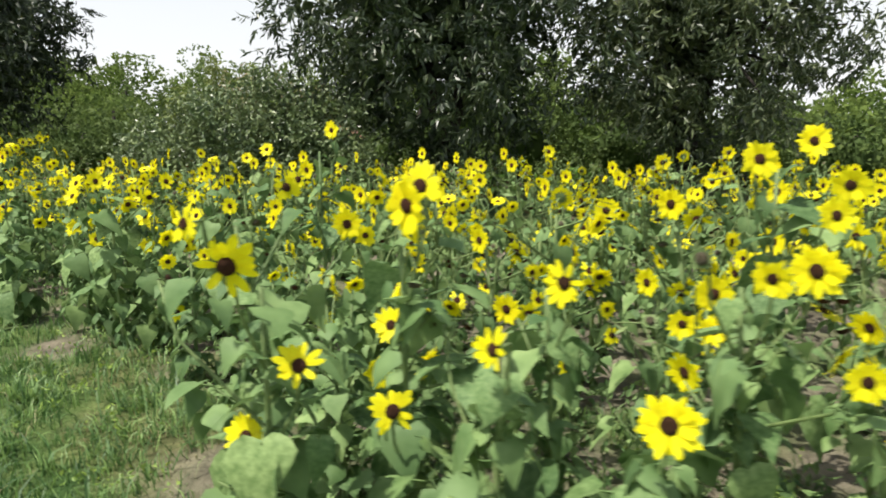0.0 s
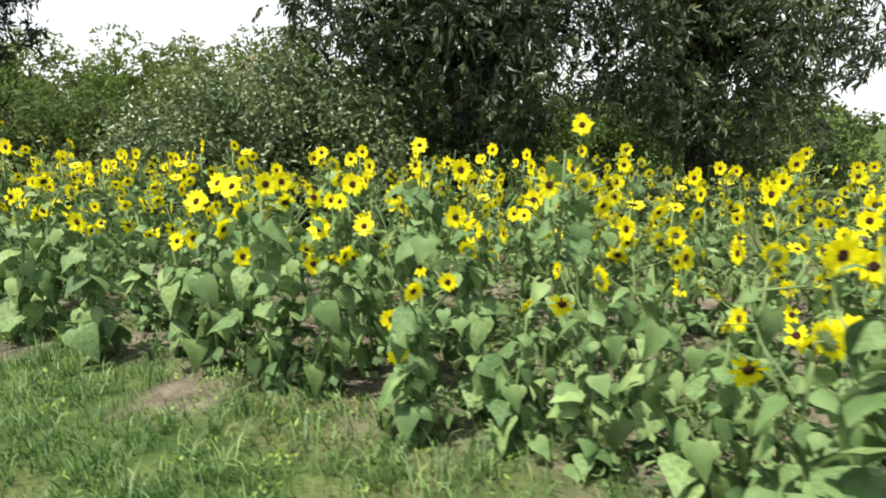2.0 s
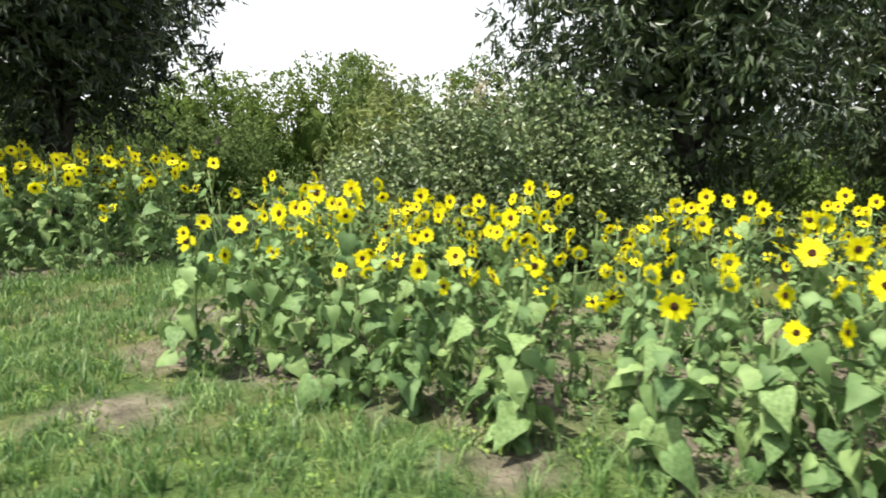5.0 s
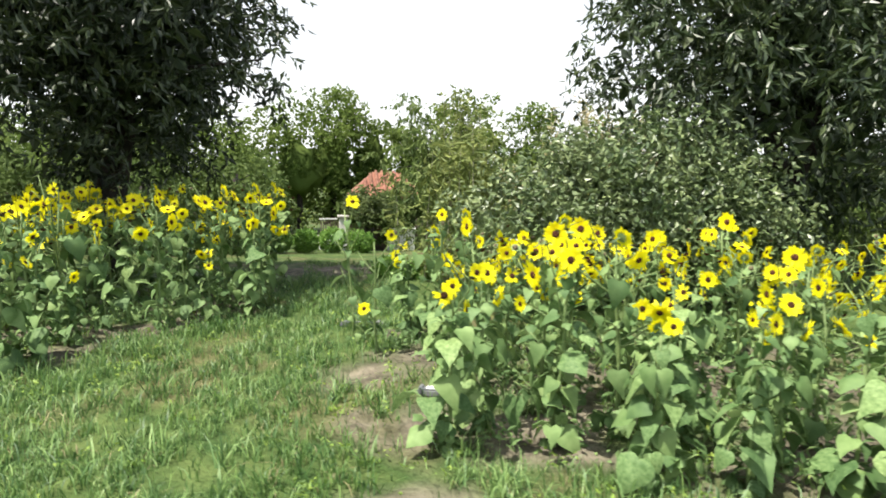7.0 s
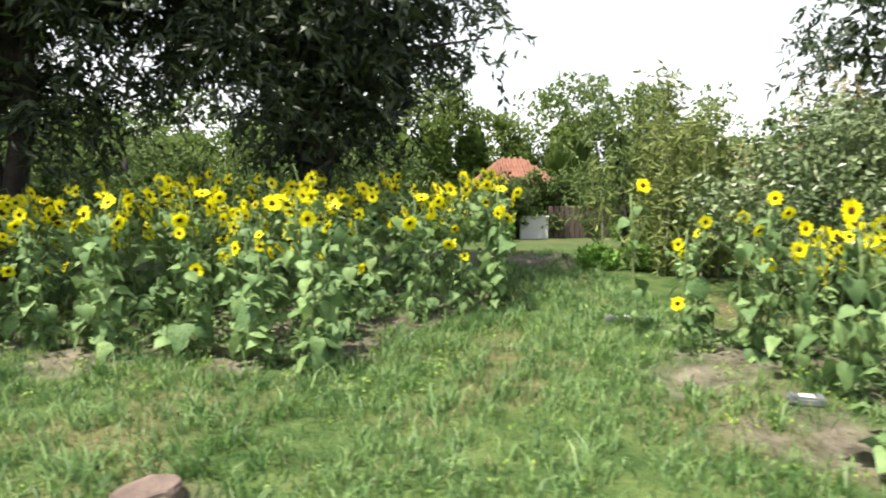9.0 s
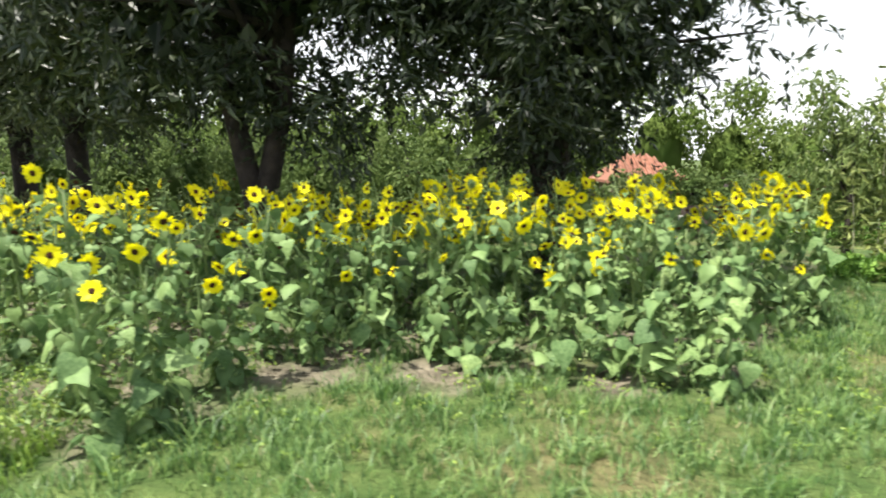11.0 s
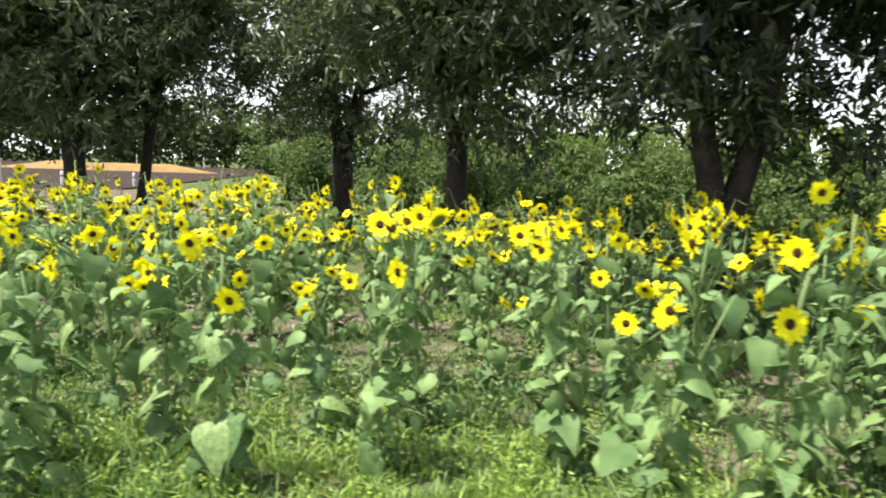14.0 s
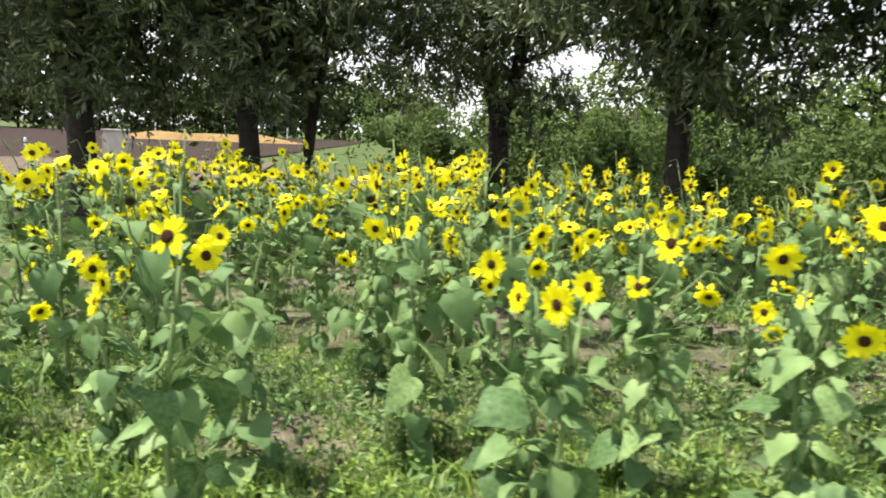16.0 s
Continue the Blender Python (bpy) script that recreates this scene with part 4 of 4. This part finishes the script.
def garden_wall():
    """Low white walls, a gate post and a slatted gate."""
    g = ground_z(-4.5, 22.5)
    root = thing("garden_wall", "low whitewashed wall with a gate post in front of the house", "wall", m=Matrix.Translation((0, 0, g)))
    for x0, x1, y, h in ((-6.42, -5.82, 22.6, 0.42), (-4.35, -3.5, 22.4, 0.66)):
        w = part("panel", box_bm(x0, y - 0.08, -0.3, x1, y + 0.08, h, 0.02), M_WHITE, root)
        part("coping", box_bm(x0 - 0.03, y - 0.11, h, x1 + 0.03, y + 0.11, h + 0.05, 0.015), M_WHITE, w)
    p = part("gate_post", box_bm(-5.81, 22.46, -0.3, -5.55, 22.74, 1.02, 0.02), M_WHITE, root)
    part("cap", box_bm(-5.85, 22.42, 1.02, -5.51, 22.78, 1.09, 0.02), M_CONCRETE, p)
    for k in range(8):
        part("bar", box_bm(-6.36 + k * 0.07, 22.58, 0.47, -6.33 + k * 0.07, 22.62, 0.98), M_BROWN, root, "brown fence bar")
    part("rail", box_bm(-6.4, 22.57, 0.95, -5.85, 22.63, 1.0, 0.01), M_WHITE, root, "white top rail")
    for x0, n, h in ((-5.53, 7, 0.78), (-3.44, 15, 0.98)):
        for k in range(n):
            part("board", box_bm(x0 + k * 0.165, 22.56, -0.3, x0 + 0.15 + k * 0.165, 22.61, h, 0.01), M_BROWN, root, "dark brown board")


garden_wall()


def hedge_ball(x, y, seed, w, h):
    rng = np.random.RandomState(seed)
    root = thing("clipped_hedge", "small bright green clipped hedge bush on the lawn", "hedge", "clipped hedges on the lawn", m=Matrix.Translation((x, y, ground_z(x, y))))
    d = rng.normal(size=(260, 3))
    d /= np.linalg.norm(d, axis=1)[:, None]
    pts = d * np.array([w, w * 0.9, h * 0.55]) * rng.uniform(0.7, 1.0, (260, 1)) + np.array([0, 0, h * 0.5])
    v, f = leaf_cloud(pts, np.full(260, 0.05), 9, 0.075, 0.045, -0.2, rng)
    put("foliage", mesh_from("foliage", v, f, M_HEDGE), root)
    verts, faces = [], []
    tube(verts, faces, [(0, 0, -0.05), (0, 0, h * 0.6)], [0.04, 0.03], 6)
    put("stem", mesh_from("stem", verts, faces, M_BARK), root)


for i in range(15):
    hedge_ball(-8.2 + i * 0.72 + (2.6 if i > 4 else 0), 20.3 - 0.01 * i * i, 170 + i, 0.37, 0.62 + 0.04 * (i % 2))
for i in range(4):
    hedge_ball(-5.35 + i * 0.55, 11.9 + 0.08 * i, 190 + i, 0.24, 0.30)


def sheet(name, label, pts, z, mat):
    bm = bmesh.new()
    bm.faces.new([bm.verts.new((x, y, z)) for x, y in pts])
    me = bpy.data.meshes.new(name)
    bm.to_mesh(me)
    bm.free()
    me.materials.append(mat)
    return tagged(new(name, me), label, "road", kind="structure")


M_GRAVEL = material("pale_gravel", (0.10, 0.08, 0.058), (0.15, 0.12, 0.09), 3.0, 1.0, bump=0.4, spec=0.08)
M_ASPHALT = material("old_asphalt", (0.032, 0.023, 0.019), (0.055, 0.041, 0.035), 2.0, 1.0, bump=0.3, spec=0.05)
M_SAND = material("dry_yellow_sand", (0.20, 0.13, 0.05), (0.27, 0.185, 0.08), 1.0, 1.0, spec=0.1)
sheet("pavement", "pale tan gravel forecourt beyond the trees", [(-36, 12), (-25.5, 14.5), (-25.8, 18), (-31, 27), (-44, 20)], 0.06, M_GRAVEL)
sheet("road", "grey-brown asphalt road beyond the forecourt", [(-44, 14.5), (-32.5, 26.0), (-60, 95), (-140, 60)], 0.07, M_ASPHALT)


def sand_bank(a, d, h, w):
    """A long low bank of sand between two places."""
    a, d = Vector(a), Vector(d)
    along = d - a
    side = Vector((-along.y, along.x)).normalized()
    verts, faces = [], []
    n = 24
    for i in range(n + 1):
        u = i / n
        for k, (s, z) in enumerate(((-1, -0.2), (-0.6, 0.55), (-0.15, 0.95), (0.2, 1.0), (0.7, 0.5), (1, -0.2))):
            p = a + along * u + side * (s * w + 0.3 * noise.noise(Vector((u * 9, k, 3))))
            verts.append((p.x, p.y, z * h * min(1, 4 * u + 0.05, 4 * (1 - u) + 0.05) * (1 + 0.2 * noise.noise(Vector((u * 6, k * 0.7, 0))))))
    for i in range(n):
        for k in range(5):
            q = i * 6 + k
            faces.append((q, q + 1, q + 7, q + 6))
    tagged(new("sand_bank", mesh_from("sand_bank", verts, faces, M_SAND, True)), "long low bank of dry yellow sand beyond the road", "sand bank", kind="structure")


sand_bank((-63, 47), (-49, 58.5), 0.72, 2.2)


def concrete_block(x, y, w, d, h):
    root = thing("concrete_block", "pale weathered concrete block at the edge of the forecourt", "concrete block", m=Matrix.Translation((x, y, 0.05)) @ Matrix.Rotation(0.5, 4, "Z"))
    part("body", box_bm(-w / 2, -d / 2, -0.1, w / 2, d / 2, h, 0.04), M_CONCRETE, root)
    part("cap", box_bm(-w / 2 - 0.03, -d / 2 - 0.03, h, w / 2 + 0.03, d / 2 + 0.03, h + 0.07, 0.02), M_CONCRETE, root)


concrete_block(-34.5, 22.3, 0.75, 0.6, 1.05)


def marker_post(x, y, h):
    root = thing("marker_post", "short white marker post beside the road", "post", "white posts along the road", m=Matrix.Translation((x, y, 0.06)))
    verts, faces = [], []
    tube(verts, faces, [(0, 0, -0.1), (0, 0, h * 0.9), (0, 0, h)], [0.06, 0.06, 0.04], 8)
    put("post", mesh_from("post", verts, faces, M_WHITE, True), root)
    verts, faces = [], []
    tube(verts, faces, [(0, 0, h * 0.6), (0, 0, h * 0.72)], [0.064, 0.064], 8)
    put("band", mesh_from("band", verts, faces, M_RUBBER), root, None, "dark band")


for i in range(5):
    marker_post(-42.0 + i * 1.9, 21.0 + i * 2.1, 0.6)
for i in range(6):
    marker_post(-92 + i * 5.2, 48 + i * 6.5, 1.5)


# ---------------------------------------------------------------- litter and stone
def valve_strip(label, x, y, turn, ln):
    root = thing("plastic_strip", label, "plastic strip", m=Matrix.Translation((x, y, ground_z(x, y) + 0.03)) @ Matrix.Rotation(turn, 4, "Z"))
    part("body", box_bm(-ln / 2, -0.04, -0.03, ln / 2, 0.04, 0.02, 0.010), M_RUBBER, root)
    part("tag", box_bm(-0.04, -0.03, 0.022, 0.04, 0.03, 0.028, 0.003), M_PLASTIC, root, "white tag")
    for s in (-1, 1):
        part("clip", box_bm(s * ln * 0.38 - 0.015, -0.05, -0.02, s * ln * 0.38 + 0.015, 0.05, 0.03, 0.006), M_RUBBER, root)


valve_strip("grey plastic strip with a white tag lying on bare soil", -5.6, 7.1, -0.35, 0.20)
valve_strip("dark weathered strip with pale tags lying at the bed end", -5.95, 9.08, -0.2, 0.42)


def stone(label, x, y, sx, sy, sz, seed):
    r = random.Random(seed)
    bm = bmesh.new()
    bmesh.ops.create_icosphere(bm, subdivisions=3, radius=1)
    for v in bm.verts:
        n = noise.noise(v.co * 1.7 + Vector((seed, 0, 0))) * 0.25
        v.co = Vector((v.co.x * sx * (1 + n), v.co.y * sy * (1 + n), max(min(v.co.z, 0.55 + n * 0.3), -0.5) * sz))
    me = bpy.data.meshes.new("stone")
    bm.to_mesh(me)
    bm.free()
    me.materials.append(M_STONE)
    ob = new("stone", me)
    ob.matrix_basis = Matrix.Translation((x, y, ground_z(x, y) + sz * 0.2)) @ Matrix.Rotation(r.uniform(0, 3), 4, "Z")
    return tagged(ob, label, "stone")


stone("flat brown stone sunk in the grass", -9.1, 6.3, 0.16, 0.11, 0.10, 3)


# ---------------------------------------------------------------- grass and weeds
def blades(name, label, X, Y, Z, height, width, mat, seed, lay=0.35):
    rng = np.random.RandomState(seed)
    n = len(X)
    a = rng.uniform(0, 2 * math.pi, n)
    h = height * rng.uniform(0.45, 1.3, n)
    w = width * rng.uniform(0.7, 1.3, n)
    b = lay * rng.uniform(0.1, 1.6, n) * h
    dx, dy = np.cos(a), np.sin(a)
    face = rng.uniform(0, 2 * math.pi, n)
    sx, sy = np.cos(face) * w / 2, np.sin(face) * w / 2
    V = np.zeros((n, 5, 3))
    V[:, 0] = np.stack([X - sx, Y - sy, Z - 0.01], 1)
    V[:, 1] = np.stack([X + sx, Y + sy, Z - 0.01], 1)
    V[:, 2] = np.stack([X + sx * 0.8 + dx * b * 0.35, Y + sy * 0.8 + dy * b * 0.35, Z + h * 0.6], 1)
    V[:, 3] = np.stack([X - sx * 0.8 + dx * b * 0.35, Y - sy * 0.8 + dy * b * 0.35, Z + h * 0.6], 1)
    V[:, 4] = np.stack([X + dx * b, Y + dy * b, Z + h * (1 - 0.25 * lay)], 1)
    me = bpy.data.meshes.new(name)
    i = np.arange(n) * 5
    loops = np.stack([i, i + 1, i + 2, i + 3, i + 3, i + 2, i + 4], 1).ravel()
    me.vertices.add(n * 5)
    me.vertices.foreach_set("co", V.ravel())
    me.loops.add(n * 7)
    me.loops.foreach_set("vertex_index", loops)
    me.polygons.add(n * 2)
    k = np.arange(n) * 7
    me.polygons.foreach_set("loop_start", np.stack([k, k + 4], 1).ravel())
    me.materials.append(mat)
    me.update(calc_edges=True)
    me.validate()
    return tagged(new(name, me), label, "grass", kind="stuff")


def scatter(n, x0, x1, y0, y1, seed, keep):
    rng = np.random.RandomState(seed)
    X, Y = rng.uniform(x0, x1, n), rng.uniform(y0, y1, n)
    k = rng.uniform(size=n) < keep(X, Y)
    X, Y = X[k], Y[k]
    Z = fall(X, Y) + 0.018 * waves(X, Y, 11, 1.6)
    return X, Y, Z


def lawn(X, Y):
    b = bareness(X, Y)
    patch = np.clip(0.65 + 0.6 * waves(X, Y, 33, 1.1), 0.1, 1) * np.clip(0.55 + 1.0 * waves(X, Y, 34, 0.22), 0.06, 1)
    return (1 - b) ** 1.5 * patch


def near_lawn(X, Y):
    front = 2.0 + np.clip(-X, 0, 9) * 0.8
    return lawn(X, Y) * (Y > np.clip(-X * 0.42, -1, 3.6) + 1.3) * (Y < np.where(X > -6.6, np.where(X > -5.4, front + 1.5, 14), 12))


blades("grass", "short uneven green lawn grass in front of the beds", *scatter(1150000, -19.5, 1.5, 0.6, 14, 201, near_lawn), 0.095, 0.007, M_GRASS, 202, 0.8)
blades("tall_grass", "longer tufts of grass along the bed edges",
       *scatter(130000, -19.5, 1.5, 1.0, 12, 203, lambda X, Y: near_lawn(X, Y) * np.clip(1 - np.abs(np.maximum(edge_distance(BED_EAST, X, Y), edge_distance(BED_WEST, X, Y)) + 0.35) / 0.45, 0, 1) * np.clip(0.3 + waves(X, Y, 35, 0.8), 0, 1)),
       0.20, 0.009, M_GRASS, 204, 0.6)
blades("dry_grass", "scattered dry straw-coloured grass blades", *scatter(130000, -19.5, 1.5, 1.0, 12, 205, lambda X, Y: near_lawn(X, Y) * np.clip(waves(X, Y, 37, 1.2) + 0.2, 0, 1)), 0.08, 0.0055, M_DRY, 206, 1.0)


def tufts(name, label, n, per, height, mat, seed, keep):
    rng = np.random.RandomState(seed)
    cx, cy, cz = scatter(n, -19.5, 1.5, 0.6, 13, seed, keep)
    k = len(cx) * per
    X, Y, Z = (np.repeat(a, per) for a in (cx, cy, cz))
    return blades(name, label, X + rng.normal(size=k) * 0.022, Y + rng.normal(size=k) * 0.022, Z, height, 0.009, mat, seed + 1, 0.8)


tufts("grass_tufts", "coarse tufts of longer grass in the lawn", 8500, 13, 0.17, M_GRASS, 211, lambda X, Y: near_lawn(X, Y) ** 0.5 * np.clip(0.35 + 0.8 * waves(X, Y, 41, 0.9), 0, 1))


def weeds(name, label, X, Y, Z, mat, seed, h=0.09, size=0.035, per=7):
    rng = np.random.RandomState(seed)
    c = np.stack([X, Y, Z + h * rng.uniform(0.25, 1.0, len(X))], 1)
    v, f = leaf_cloud(c, np.full(len(c), h * 0.7), per, size, size * 0.5, -0.1, rng, 0.5)
    v[:, 2] = np.maximum(v[:, 2], np.repeat(Z, per * 4) + 0.004)
    return tagged(new(name, mesh_from(name, v, f, mat)), label, "weeds", kind="stuff")


weeds("weeds", "low yellow-green weeds among the bed's bare soil",
      *scatter(40000, -20, 2, 2, 11, 207, lambda X, Y: (np.maximum(edge_distance(BED_EAST, X, Y), edge_distance(BED_WEST, X, Y)) > -0.9) * np.clip(0.15 + 0.9 * waves(X, Y, 39, 0.8) + 0.6 * (X < -12.6), 0, 1) * (np.maximum(edge_distance(BED_EAST, X, Y), edge_distance(BED_WEST, X, Y)) < 1.8) * np.where(X < -12.6, 0.6, 0.22)),
      M_WEED, 208)
weeds("clover", "patches of low broad-leaved weeds in the lawn", *scatter(16000, -19, 1, 0.8, 9, 213, lambda X, Y: near_lawn(X, Y) ** 0.5 * np.clip(0.1 + 0.8 * waves(X, Y, 43, 0.7), 0, 1)), M_WEED, 214, 0.06, 0.032, 6)
weeds("bed_weeds", "bright small-leaved weeds crowding the edge of the western bed",
      *scatter(20000, -19.5, -12.6, 4.6, 10, 215, lambda X, Y: np.clip(1.1 - np.abs(edge_distance(BED_WEST, X, Y) + 0.05) / 0.8, 0, 1) * np.clip(0.1 + 0.8 * waves(X, Y, 45, 0.6), 0, 1)), M_WEED, 216, 0.12, 0.036, 6)
blades("bed_grass", "bright soft grass crowding the edge of the western bed",
       *scatter(100000, -19.5, -12.4, 4.2, 10, 219, lambda X, Y: np.clip(1.15 - np.abs(edge_distance(BED_WEST, X, Y) + 0.15) / 0.9, 0, 1) * np.clip(0.45 + 0.8 * waves(X, Y, 49, 0.6), 0, 1)), 0.13, 0.010, M_WEED, 220, 0.8)
weeds("seedlings", "dark low seedlings and weeds between the sunflower stems",
      *scatter(30000, -20, 3, 1, 11, 217, lambda X, Y: (np.maximum(edge_distance(BED_EAST, X, Y), edge_distance(BED_WEST, X, Y)) > 0.0) * (np.maximum(edge_distance(BED_EAST, X, Y), edge_distance(BED_WEST, X, Y)) < 1.6) * np.clip(0.4 + 0.9 * waves(X, Y, 47, 0.5), 0, 1) * 0.8), M_LEAF_J, 218, 0.14, 0.06, 6)


def dead_stalk(x, y, seed):
    """A pale dead branching stalk."""
    r = random.Random(seed)
    root = thing("dead_stalk", "pale dead branching stalk at the edge of the bed", "dry plant", m=Matrix.Translation((x, y, ground_z(x, y))))
    verts, faces = [], []
    tube(verts, faces, [(0, 0, -0.03), (0.02, 0, 0.15), (0.05, -0.02, 0.32)], [0.012, 0.010, 0.007], 6)
    put("stalk", mesh_from("stalk", verts, faces, M_STRAW, True), root)
    for k in range(5):
        a, h = r.uniform(-0.6, 0.9), 0.10 + 0.05 * k
        verts, faces = [], []
        tube(verts, faces, [(0.02 + 0.01 * k, 0, h), (0.10 * math.cos(a) + 0.04, 0.06 * math.sin(a), h + 0.08), (0.24 * math.cos(a), 0.12 * math.sin(a), h + r.uniform(0.08, 0.2))], [0.006, 0.005, 0.003], 5)
        put("twig", mesh_from("twig", verts, faces, M_STRAW, True), root)
    return root


M_STRAW = material("bleached_straw", (0.42, 0.38, 0.24), (0.60, 0.56, 0.40), 20, 0.8)
dead_stalk(0.72, 1.35, 5)
